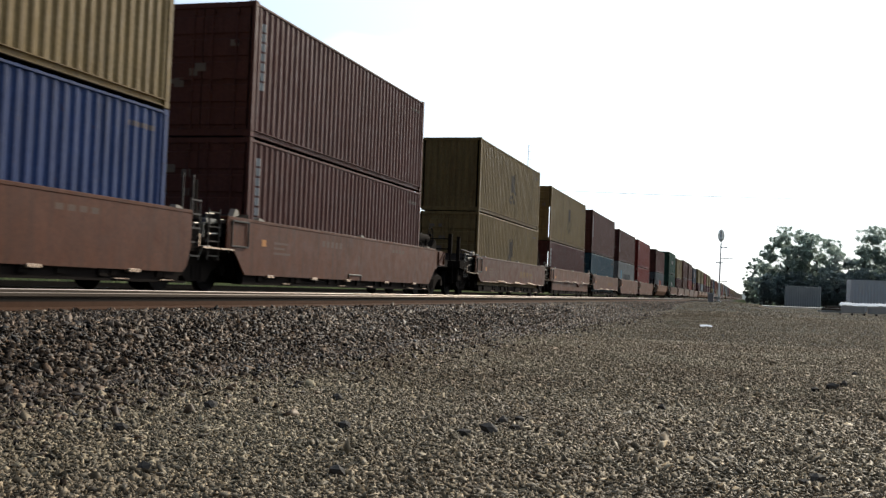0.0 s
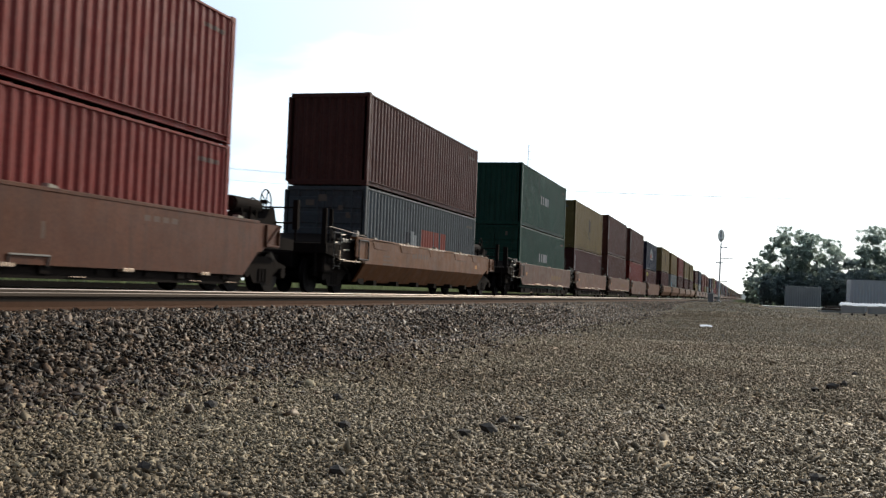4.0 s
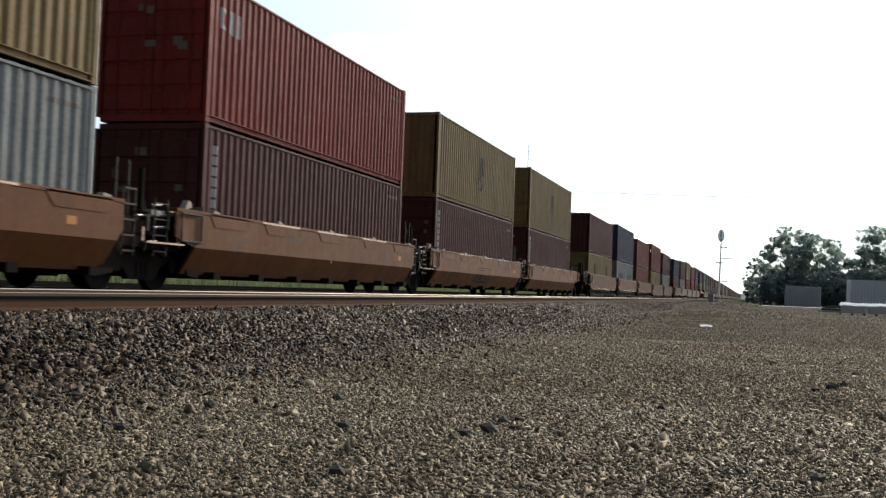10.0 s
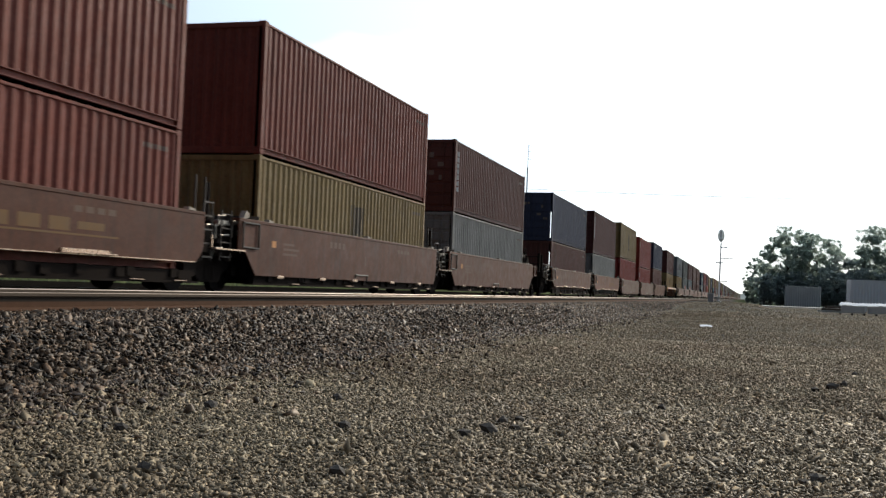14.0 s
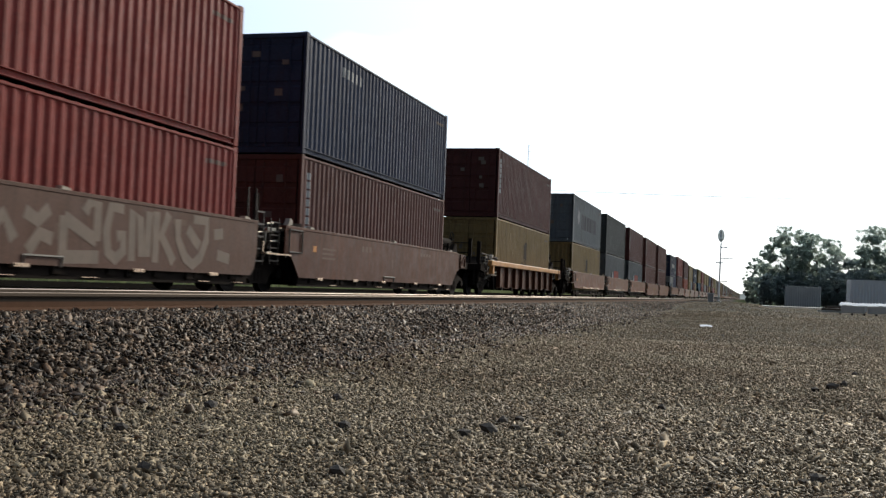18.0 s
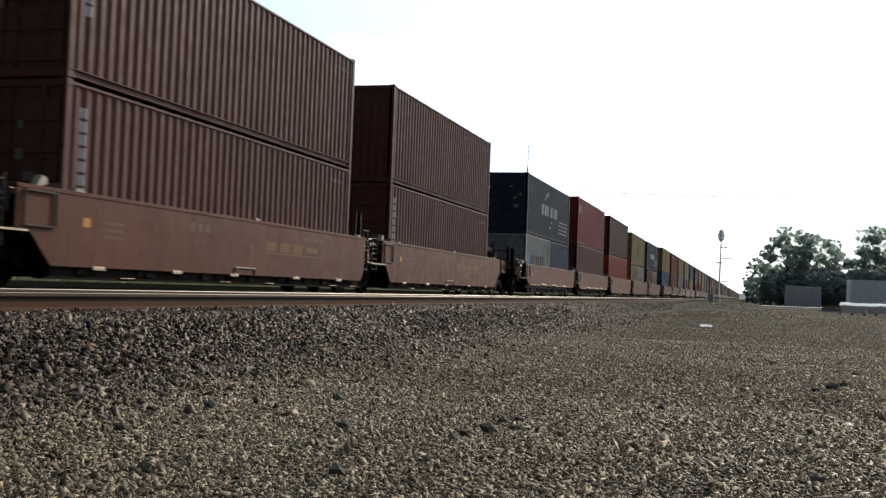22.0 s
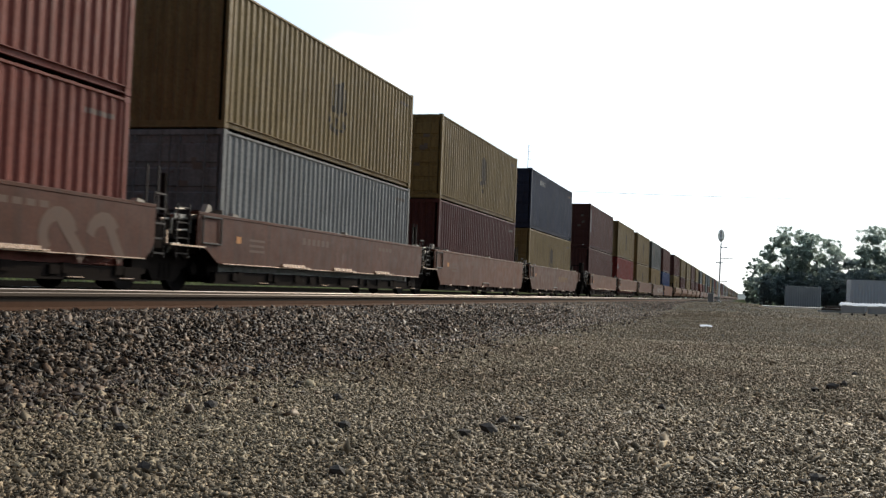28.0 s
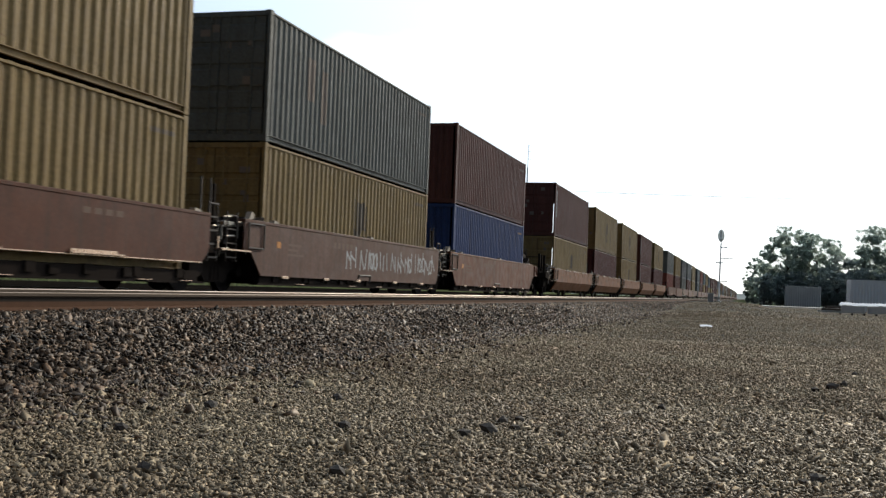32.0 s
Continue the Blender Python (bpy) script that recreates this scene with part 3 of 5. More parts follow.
            out.append(("white", [(0.50, 0.58, z - 0.2, z + 0.22), (0.58, 0.74, z + 0.14, z + 0.22), (0.58, 0.74, z - 0.2, z - 0.12), (0.86, 0.94, z - 0.24, z + 0.24), (1.0, 1.08, z - 0.24, z + 0.24),
                                  (0.94, 1.0, z - 0.02, z + 0.05), (1.22, 1.36, z - 0.24, z + 0.24)]))
    elif code == "G":
        out.append(("white", letters(4.9, 1.36, 5, 0.36, 0.42, 0.12, seed)))
    elif code == "S":
        out.append(("red", [(5.3 + 0.74 * q, 5.92 + 0.74 * q, 1.06, 1.72) for q in range(4)]))
        out.append(("red", [(5.3, 8.2, 1.02, 1.10)]))
        out.append(("dark", [(3.8, 4.2, 1.1, 1.55)]))
        out.append(("white", [(4.3, 4.55, 1.15, 1.6), (4.65, 4.9, 1.15, 1.5)]))
    elif code == "V":
        out.append(("white", letters(length * 0.2, height - 0.6, 5, 0.22, 0.25, 0.08, seed)))
    return out


def container(code, length, height, y0, z0, seed, detail=True, extra=(), end_mark=False):
    """A shipping container whose near end stands at y0, on z0 above the rail; it rides the train."""
    r = random.Random(seed)
    mat, words = BOX_PAINT[code], BOX[code][1]
    size = "forty-five-foot" if length > 13 else "forty-foot" if length > 8 else "twenty-foot"
    ob = thing("shipping_container", pose(TRAIN_X, y0, RAIL_TOP + z0), words + " corrugated steel " + size + " container stacked on a well wagon", "container", "containers on the train")
    key = "%d_%d" % (length * 100, height * 100)
    turn = pose(0, length, 0, 0, 0, 180)
    side = stored("side_" + key, b_side, length, height)
    piece("side_wall", side, mat, ob)
    piece("side_wall", side, mat, ob, turn)
    piece("roof", stored("roof_" + key, b_roof, length, height), mat, ob)
    end = stored("end_" + key, b_end, height)
    top = stored("toprail_" + key, b_top_rail, length, height)
    bottom = stored("bottomrail_" + key, b_bottom_rail, length)
    if not detail:
        piece("bottom_rail", stored("low_bottomrail_" + key, b_bottom_rail, length, -0.012), mat, ob)
    for m in (None, turn) if detail else ():
        piece("top_rail", top, mat, ob, m)
        piece("bottom_rail", bottom, mat, ob, m)
    doors_first = r.random() < 0.6
    piece("end_wall", end, mat, ob, turn if doors_first else None)
    post = stored("post_" + key, b_post, height)
    header = stored("header_" + key, b_header, height)
    flip = Matrix.Diagonal((-1, 1, 1, 1))
    for base in (Matrix(), turn) if detail else ():
        piece("end_header", header, mat, ob, base)
        piece("end_sill", stored("threshold", b_threshold), mat, ob, base)
        for sx in (0, 1):
            m = base @ (pose(WIDE / 2, 0, 0) if sx else flip @ pose(WIDE / 2, 0, 0))
            piece("corner_post", post, mat, ob, m)
            if detail and (sx == 1) == (base == Matrix()):
                cast = stored("casting", b_casting)
                for z in (0, height - 0.118):
                    piece("corner_casting", cast, mat, ob, m @ pose(0, 0, z))
    if not detail and doors_first:
        piece("door", stored("far_door_" + key, b_far_door, height), mat, ob)
    elif detail:
        base = Matrix() if doors_first else turn
        for sx in (0, 1):
            m = base if sx else base @ flip
            leaf = piece("door", stored("door_" + key, b_door, height), mat, ob, m)
            if detail:
                for x in (0.22, 0.8):
                    piece("locking_bar", stored("lock_" + key, b_lock, height), mat, leaf, pose(x, 0.012, 0))
        if detail and doors_first:
            bm = bmesh.new()
            for i in range(5):
                a = r.uniform(0.15, 0.8) * r.choice((-1, 1))
                z = height * r.uniform(0.35, 0.85)
                box(bm, a, a + r.uniform(0.1, 0.26), 0.018, 0.024, z, z + r.uniform(0.1, 0.2))
            tagged(part("placard", bm, M_MARKS["faint"], ob, "small faded placards on the doors"), kind="stuff")
    if end_mark:
        bm = bmesh.new()
        for x, w, h in ((-1.0, 0.08, 0.24), (-0.86, 0.2, 0.17), (-0.58, 0.16, 0.17)):
            box(bm, x, x + w, 0.008, 0.02, height - 0.62, height - 0.62 + h)
        tagged(part("end_marking", bm, M_MARKS["faint"], ob, "small pale painted marking"), kind="stuff")
    if detail:
        piece("floor", stored("floor_" + key, b_floor, length), M_UNDER, ob)
    for colour, patches in () if not detail else list(marks_for(code, length, height, seed)) + list(extra):
        bm = bmesh.new()
        painted_patches(bm, patches)
        tagged(part("marking", bm, M_MARKS[colour], ob, colour + " painted marking"), kind="stuff")
    MOVERS.append((ob, y0, RAIL_TOP + z0))
    return ob


# ---- well wagons ----
HALF, NOTCH = 1.54, 8.17


def b_panel(bm, low, reach):
    """Side plate of a well, from its first cut-out at the truck to the last."""
    prism(bm, [(-1.45, 1.46), (-1.45, 0.86), (-1.1, 0.82), (-0.62, low), (12.35, low), (12.5, low + 0.12), (reach, 0.86), (reach, 1.46)], HALF - 0.03, HALF)


def b_panel_creased(bm, reach):
    """Side plate with a bent lower half that leans inwards."""
    y0, y1 = -0.75, 12.45
    pts = [(HALF, 1.48), (HALF, 0.82), (HALF - 0.30, 0.32), (HALF - 0.36, 0.32), (HALF - 0.06, 0.84), (HALF - 0.06, 1.48)]
    along(bm, pts, y0, y1)
    prism(bm, [(-1.45, 1.46), (-1.45, 1.0), (y0, 0.82), (y0, 1.48)], HALF - 0.04, HALF - 0.006)
    prism(bm, [(y1, 1.48), (y1, 0.82), (reach, 1.0), (reach, 1.46)], HALF - 0.04, HALF - 0.006)


def b_chord(bm, reach):
    box(bm, HALF - 0.17, HALF + 0.012, -1.45, reach, 1.44, 1.505, 0.008)


def b_sill(bm):
    box(bm, HALF - 0.22, HALF - 0.10, -0.5, 12.4, 0.20, 0.40)
    box(bm, HALF - 0.24, HALF - 0.02, -0.7, 12.5, 0.165, 0.20)
    for i in range(9):
        box(bm, HALF - 0.14, HALF - 0.06, 0.4 + i * 1.4, 0.62 + i * 1.4, 0.26, 0.42)


def b_lip(bm):
    box(bm, HALF - 0.05, HALF + 0.035, -0.45, 12.3, 0.545, 0.565, 0.005)


def b_notched_lip(bm):
    """Two straight lengths of ledge that end short of the notch."""
    for s, end in ((-1, -0.45), (1, 12.3)):
        lo, hi = sorted((end, NOTCH + s * 0.72))
        box(bm, HALF - 0.05, HALF + 0.035, lo, hi, 0.815, 0.838, 0.005)


def b_notch_arch(bm):
    """The curved flange that runs down from both ledges to the notch."""
    for s in (-1, 1):
        curve = [(NOTCH + s * 0.72, 0.830), (NOTCH + s * 0.50, 0.815), (NOTCH + s * 0.30, 0.765), (NOTCH + s * 0.14, 0.695), (NOTCH + s * 0.02, 0.62)]
        prism(bm, curve + [(y, z - 0.032) for y, z in curve[::-1]], HALF - 0.05, HALF + 0.03)


def b_gusset(bm):
    prism(bm, [(NOTCH - 0.70, 0.835), (NOTCH, 0.64), (NOTCH + 0.70, 0.835)], HALF - 0.028, HALF - 0.002)


def b_low_web(bm):
    """Plate below the ledge, set back from it."""
    box(bm, HALF - 0.09, HALF - 0.06, -0.4, 12.3, 0.36, 0.81)


def b_pad(bm):
    """Thin stiffening plate on a creased side, cut off at one corner."""
    prism(bm, [(-0.85, 1.478), (-0.62, 1.24), (0.62, 1.24), (0.85, 1.30), (0.85, 1.478)], HALF - 0.004, HALF + 0.012)


def b_chord_strip(bm):
    """Bare upper edge of a creased side, worn by the boxes beside each guide lug."""
    box(bm, -0.045, 0.014, -0.85, 1.05, 1.455, 1.492)


def b_shield(bm):
    """Large faded emblem across the fold of a creased side."""
    for y0, y1, top, low in ((4.7, 7.1, 1.075, 1.045), (4.95, 6.0, 0.99, 0.965), (4.75, 4.95, 0.82, 0.52), (5.2, 5.75, 0.80, 0.62), (5.0, 6.6, 0.58, 0.50), (6.7, 6.9, 0.80, 0.50), (6.1, 6.45, 0.78, 0.64)):
        quad = []
        for y, z in ((y0, low), (y1, low), (y1, top), (y0, top)):
            quad.append(bm.verts.new((HALF + 0.006 - 0.6 * max(0.0, 0.82 - z), y, z)))
        bm.faces.new(quad)


def b_sill_dash(bm):
    box(bm, -0.05, 0.02, 0, 0.42, 0.198, 0.215, 0.004)


def b_bracket(bm):
    box(bm, -0.03, 0.11, 0, 1.45, 0.565, 0.592, 0.006)
    box(bm, -0.03, 0.03, 0.1, 1.35, 0.592, 0.64, 0.006)


def b_bearer(bm):
    box(bm, -HALF + 0.05, HALF - 0.05, -0.12, 0.12, 0.24, 0.381)


def b_far_floor(bm):
    box(bm, -HALF + 0.05, HALF - 0.05, 0.1, 12.1, 0.30, 0.381)


def b_platform(bm):
    """The end over a truck: sloping shear plate, deck and centre sill."""
    prism(bm, [(-1.7, 1.02), (-1.7, 1.22), (-0.7, 1.28), (-0.14, 1.28), (-0.14, 0.25), (-0.55, 0.3), (-0.85, 0.98)], -1.3, 1.3)
    box(bm, -0.35, 0.35, -1.75, -0.6, 0.7, 1.05)


def b_articulation(bm):
    """The dark joint between two wells: cheek castings, pin housing, hoses and brackets."""
    box(bm, -1.25, 1.25, -2.35, -1.2, 0.98, 1.32, 0.05)
    box(bm, -0.5, 0.5, -2.6, -1.1, 0.72, 1.1, 0.04)
    box(bm, 0.7, 1.28, -2.75, -0.85, 0.72, 1.02, 0.05)
    for x in (-1.15, 1.15):
        box(bm, x - 0.13, x + 0.13, -2.15, -1.45, 0.8, 1.42, 0.04)
        rod(bm, (x, -2.2, 1.1), (x + 0.12, -1.4, 0.62), 0.05, 8)
    for k in range(4):
        rod(bm, (0.5 + 0.2 * k, -2.3 + 0.1 * k, 1.3), (0.62 + 0.2 * k, -1.55, 0.72), 0.028, 6)


def b_glint_pipes(bm):
    """Short bare pipes and blocks, added at the joint to give bright glints."""
    for y, z, long, x in ((-2.35, 1.30, 0.42, 1.30), (-1.95, 1.12, 0.34, 1.38), (-1.30, 1.44, 0.50, 1.30), (-2.15, 0.86, 0.30, 1.36), (-1.05, 0.95, 0.36, 1.40), (-1.75, 1.52, 0.26, 1.22)):
        rod(bm, (x, y, z), (x + 0.03, y + long, z + 0.02), 0.021, 8)
        rod(bm, (x, y + 0.05, z), (x - 0.03, y + 0.02, z - 0.16), 0.016, 6)
    for y, z in ((-2.05, 1.32), (-1.18, 1.16)):
        box(bm, 1.30, 1.40, y, y + 0.16, z, z + 0.10, 0.015)


def b_hook(bm):
    rod(bm, (0, -0.35, 1.32), (0, 0.35, 1.36), 0.022, 6)
    rod(bm, (0, -0.35, 1.32), (0, -0.35, 1.05), 0.022, 6)
    rod(bm, (0, 0.35, 1.36), (0, 0.35, 1.1), 0.022, 6)
    box(bm, -0.04, 0.04, -0.12, 0.12, 1.34, 1.42, 0.01)


def b_front_deck(bm):
    prism(bm, [(-3.1, 1.0), (-3.1, 1.24), (-1.2, 1.34), (-0.9, 1.34), (-0.9, 0.9), (-2.0, 0.86)], -1.38, 1.38)
    box(bm, -0.5, 0.5, -3.15, -1.0, 0.62, 1.02, 0.03)
    for x in (-1.1, 1.1):
        box(bm, x - 0.15, x + 0.15, -2.9, -2.3, 0.5, 1.02, 0.04)
        rod(bm, (x, -3.1, 0.45), (x, -3.1, 1.2), 0.03, 6)


def b_hand_bar(bm):
    rod(bm, (1.30, -2.75, 1.68), (1.36, -0.25, 1.56), 0.013, 8)
    for y, z in ((-2.7, 1.66), (-1.6, 1.61), (-0.5, 1.55)):
        rod(bm, (1.30, y, 1.2), (1.31, y, z), 0.02, 6)


def b_tall_post(bm):
    box(bm, -0.06, 0.06, -0.05, 0.05, 1.1, 2.12, 0.01)
    box(bm, -0.03, 0.03, 0.05, 0.7, 1.62, 1.68)


def b_bulk_bracket(bm):
    prism(bm, [(-0.16, 1.5), (0.14, 1.5), (0.12, 1.68), (0.0, 1.72)], -0.06, 0.06)


def b_hose(bm):
    pts = [(0.1 * math.sin(q * 0.5), -0.75 + 0.15 * q, 1.2 - 0.42 * math.sin(math.pi * q / 10)) for q in range(11)]
    rings = []
    for x, y, z in pts:
        rings.append([bm.verts.new((x + 0.035 * math.cos(a), y, z + 0.035 * math.sin(a))) for a in (0, 1.05, 2.1, 3.14, 4.2, 5.25)])
    for ra, rb in zip(rings, rings[1:]):
        for i in range(6):
            bm.faces.new((ra[i], ra[(i + 1) % 6], rb[(i + 1) % 6], rb[i]))


def b_end_ladder(bm):
    for y in (0.0, 0.36):
        rod(bm, (0, y, 0.6), (0, y, 1.75), 0.016, 6)
    for i in range(5):
        box(bm, -0.02, 0.03, 0.0, 0.36, 0.66 + i * 0.26, 0.69 + i * 0.26)


def b_guide_rod(bm):
    rod(bm, (0, 0, 1.0), (0, 0, 2.25), 0.022, 6)
    box(bm, -0.04, 0.04, -0.05, 0.05, 1.0, 1.3)


def b_bulk(bm):
    prism(bm, [(-1.3, 1.25), (-1.3, 1.34), (-0.15, 1.62), (-0.15, 1.25)], -HALF + 0.2, HALF - 0.2)


def b_ladder(bm):
    for y in (0, 0.42):
        rod(bm, (0, y, 0.62), (0, y, 1.62), 0.016, 6)
    for i in range(4):
        rod(bm, (0, 0, 0.70 + i * 0.28), (0, 0.42, 0.70 + i * 0.28), 0.014, 6)


def b_grab(bm):
    for a, b in (((0, 0, 0), (0, 0.72, 0)), ((0, 0, 0.5), (0, 0.72, 0.5)), ((0, 0, 0), (0, 0, 0.5)), ((0, 0.72, 0), (0, 0.72, 0.5))):
        rod(bm, a, b, 0.02, 6)


def b_guide(bm):
    box(bm, -0.05, 0.05, -0.04, 0.04, 1.15, 2.2, 0.01)
    prism(bm, [(-0.04, 1.15), (0.04, 1.15), (0.30, 1.3), (0.04, 1.8)], -0.015, 0.015)


def b_lug(bm):
    prism(bm, [(-0.13, 1.50), (0.13, 1.50), (0.10, 1.535), (-0.09, 1.56)], -0.05, 0.07)


def b_lever(bm):
    rod(bm, (0, 0, 0.06), (0, 0.9, 0.06), 0.016, 6)
    rod(bm, (0, 0, 0.06), (-0.02, 0.02, -0.1), 0.016, 6)
    rod(bm, (0, 0.9, 0.06), (-0.02, 0.88, -0.1), 0.016, 6)


def b_sill_lug(bm):
    box(bm, -0.04, 0.05, 0, 0.34, -0.03, 0.035, 0.01)


def b_step(bm):
    box(bm, -0.03, 0.14, -0.62, 0.62, 0.83, 0.86)
    for y in (-0.58, 0.58):
        box(bm, 0.0, 0.03, y - 0.02, y + 0.02, 0.86, 1.1)


def b_side_frame(bm):
    """Truck side frame: arched top member, sagging bottom member, pedestals and a spring nest."""
    prism(bm, [(-1.2, 0.42), (-1.2, 0.62), (-0.8, 0.7), (-0.35, 0.80), (0.35, 0.80), (0.8, 0.7), (1.2, 0.62), (1.2, 0.42), (0.85, 0.5), (0.62, 0.42), (0.4, 0.2), (-0.4, 0.2), (-0.62, 0.42), (-0.85, 0.5)], -0.07, 0.07)
    for y in (-0.16, 0, 0.16):
        rod(bm, (0.02, y, 0.24), (0.02, y, 0.52), 0.085, 10)
    for y in (-0.9, 0.9):
        rod(bm, (0.02, y, 0.44), (0.16, y, 0.44), 0.12, 12)


def b_bolster(bm):
    box(bm, -1.0, 1.0, -0.2, 0.2, 0.5, 0.82, 0.03)
    box(bm, -1.05, 1.05, -0.12, 0.12, 0.36, 0.5)


def b_wheelset(bm):
    rod(bm, (-0.95, 0, 0), (0.95, 0, 0), 0.085, 12)


def b_wheel(bm):
    for x, w, r in ((0.0, 0.10, 0.457), (-0.055, 0.03, 0.485), (0.05, 0.02, 0.30)):
        rod(bm, (x - w / 2, 0, 0), (x + w / 2, 0, 0), r, 28)
    rod(bm, (-0.02, 0, 0), (0.09, 0, 0), 0.14, 14)


def truck(parent, y, detail=True):
    if not detail:
        piece("truck", stored("far_truck", b_far_truck), M_UNDER, parent, pose(0, y, 0))
        return
    t = piece("truck", stored("bolster", b_bolster), M_UNDER, parent, pose(0, y, 0), "grimy cast-steel truck")
    for s in (-1, 1):
        piece("side_frame", stored("side_frame", b_side_frame), M_UNDER, t, pose(s * 1.0, 0, 0) if s > 0 else pose(-1.0, 0, 0, 0, 0, 180))
    for dy in (-0.9, 0.9):
        piece("axle", stored("axle", b_wheelset), M_WHEEL, t, pose(0, dy, 0.457))
        for s in (-1, 1):
            piece("wheel", stored("wheel", b_wheel), M_WHEEL, t, pose(s * 0.753, dy, 0.457, 0, 0, 0 if s > 0 else 180))


def b_far_truck(bm):
    box(bm, -1.1, 1.1, -1.2, 1.2, 0.2, 0.8, 0.05)
    for s in (-0.753, 0.753):
        for dy in (-0.9, 0.9):
            rod(bm, (s - 0.06, dy, 0.457), (s + 0.06, dy, 0.457), 0.457, 16)


def b_tank(bm):
    rod(bm, (0, -0.62, 0), (0, 0.62, 0), 0.17, 18)
    for y in (-0.62, 0.62):
        rod(bm, (0, y - 0.05, 0), (0, y + 0.05, 0), 0.12, 18)
    for y in (-0.35, 0.35):
        box(bm, -0.16, 0.16, y - 0.03, y + 0.03, -0.6, -0.08)


def b_brake_wheel(bm):
    n, r = 20, 0.28
    for i in range(n):
        a, b = 2 * math.pi * i / n, 2 * math.pi * (i + 1) / n
        rod(bm, (0, r * math.cos(a), r * math.sin(a)), (0, r * math.cos(b), r * math.sin(b)), 0.018, 6)
    for i in range(5):
        a = 2 * math.pi * i / 5
        rod(bm, (0, 0, 0), (0, r * math.cos(a), r * math.sin(a)), 0.014, 6)
    rod(bm, (-0.12, 0, 0), (0.04, 0, 0), 0.05, 10)


def b_coupler(bm):
    box(bm, -0.13, 0.13, 0, 1.25, 0.72, 0.92, 0.02)
    box(bm, -0.2, 0.2, 0.9, 1.35, 0.68, 0.98, 0.05)
    rod(bm, (0.45, 0.2, 0.95), (0.5, 0.9, 0.45), 0.035, 8)


def b_stand(bm):
    """Brake stand and hand rails on the end deck."""
    box(bm, -0.10, 0.10, -0.1, 0.1, 1.2, 2.0, 0.02)
    for x in (-1.2, 0.9):
        rod(bm, (x, 0.2, 1.2), (x, 0.2, 2.05), 0.03, 8)
        box(bm, x - 0.06, x + 0.06, 0.14, 0.26, 1.45, 2.12)
    rod(bm, (-1.2, 0.2, 1.95), (0.9, 0.2, 1.95), 0.02, 6)
    rod(bm, (-1.2, 0.2, 1.6), (0.9, 0.2, 1.6), 0.02, 6)
    box(bm, -0.75, 0.35, -0.25, 0.12, 1.25, 1.75, 0.05)
    box(bm, -0.45, -0.05, -0.2, 0.1, 1.75, 2.0, 0.05)


def b_gear(bm):
    """Brake cylinder, valves and pipes in one dark lump on the end deck."""
    prism(bm, [(13.2, 1.25), (13.2, 1.5), (13.45, 1.72), (13.9, 1.70), (14.1, 1.58), (14.5, 1.66), (14.75, 1.9), (14.95, 1.88), (15.1, 1.6), (15.2, 1.22)], 0.1, 0.95)
    rod(bm, (0.95, 13.3, 1.45), (1.05, 15.1, 1.5), 0.04, 8)
    rod(bm, (0.98, 13.6, 1.25), (0.98, 13.7, 1.85), 0.035, 8)


def b_end_deck(bm):
    prism(bm, [(12.35, 0.25), (12.35, 1.28), (13.0, 1.30), (15.3, 1.22), (15.3, 0.98), (13.1, 0.95), (12.8, 0.3)], -1.3, 1.3)
    box(bm, -0.4, 0.4, 13.0, 15.4, 0.62, 1.0)


def b_end_panel(bm):
    prism(bm, [(13.0, 1.46), (13.0, 0.86), (13.15, 0.86), (13.4, 0.98), (13.95, 0.98), (13.95, 1.46)], HALF - 0.034, HALF - 0.002)


def b_chevron(bm):
    for a, b in (((13.35, 1.02), (13.9, 1.40)), ((13.32, 1.0), (13.32, 1.44)), ((13.93, 1.0), (13.93, 1.44)), ((13.32, 1.0), (13.93, 1.0))):
        rod(bm, (HALF + 0.02, *a), (HALF + 0.02, *b), 0.03, 6)


def stencils(r):
    """Faint lettering of a side plate: bars of its size."""
    out = []
    for i in range(3):
        out.append((0.7, 0.7 + r.uniform(0.5, 0.9), 1.05 - 0.11 * i, 1.10 - 0.11 * i))
    for i in range(r.randrange(3, 7)):
        a = 3.4 + 0.28 * i
        out.append((a, a + 0.17, 1.12, 1.27))
    out.append((5.9, 5.98, 0.75, 1.0))
    for i in range(4):
        out.append((8.6 + 0.3 * i, 8.8 + 0.3 * i, 1.2, 1.3))
    return out


def b_flat_marks(bm, patches, x):
    for y0, y1, z0, z1 in patches:
        f = [bm.verts.new((x, y, z)) for y, z in ((y0, z0), (y1, z0), (y1, z1), (y0, z1))]
        bm.faces.new(f)


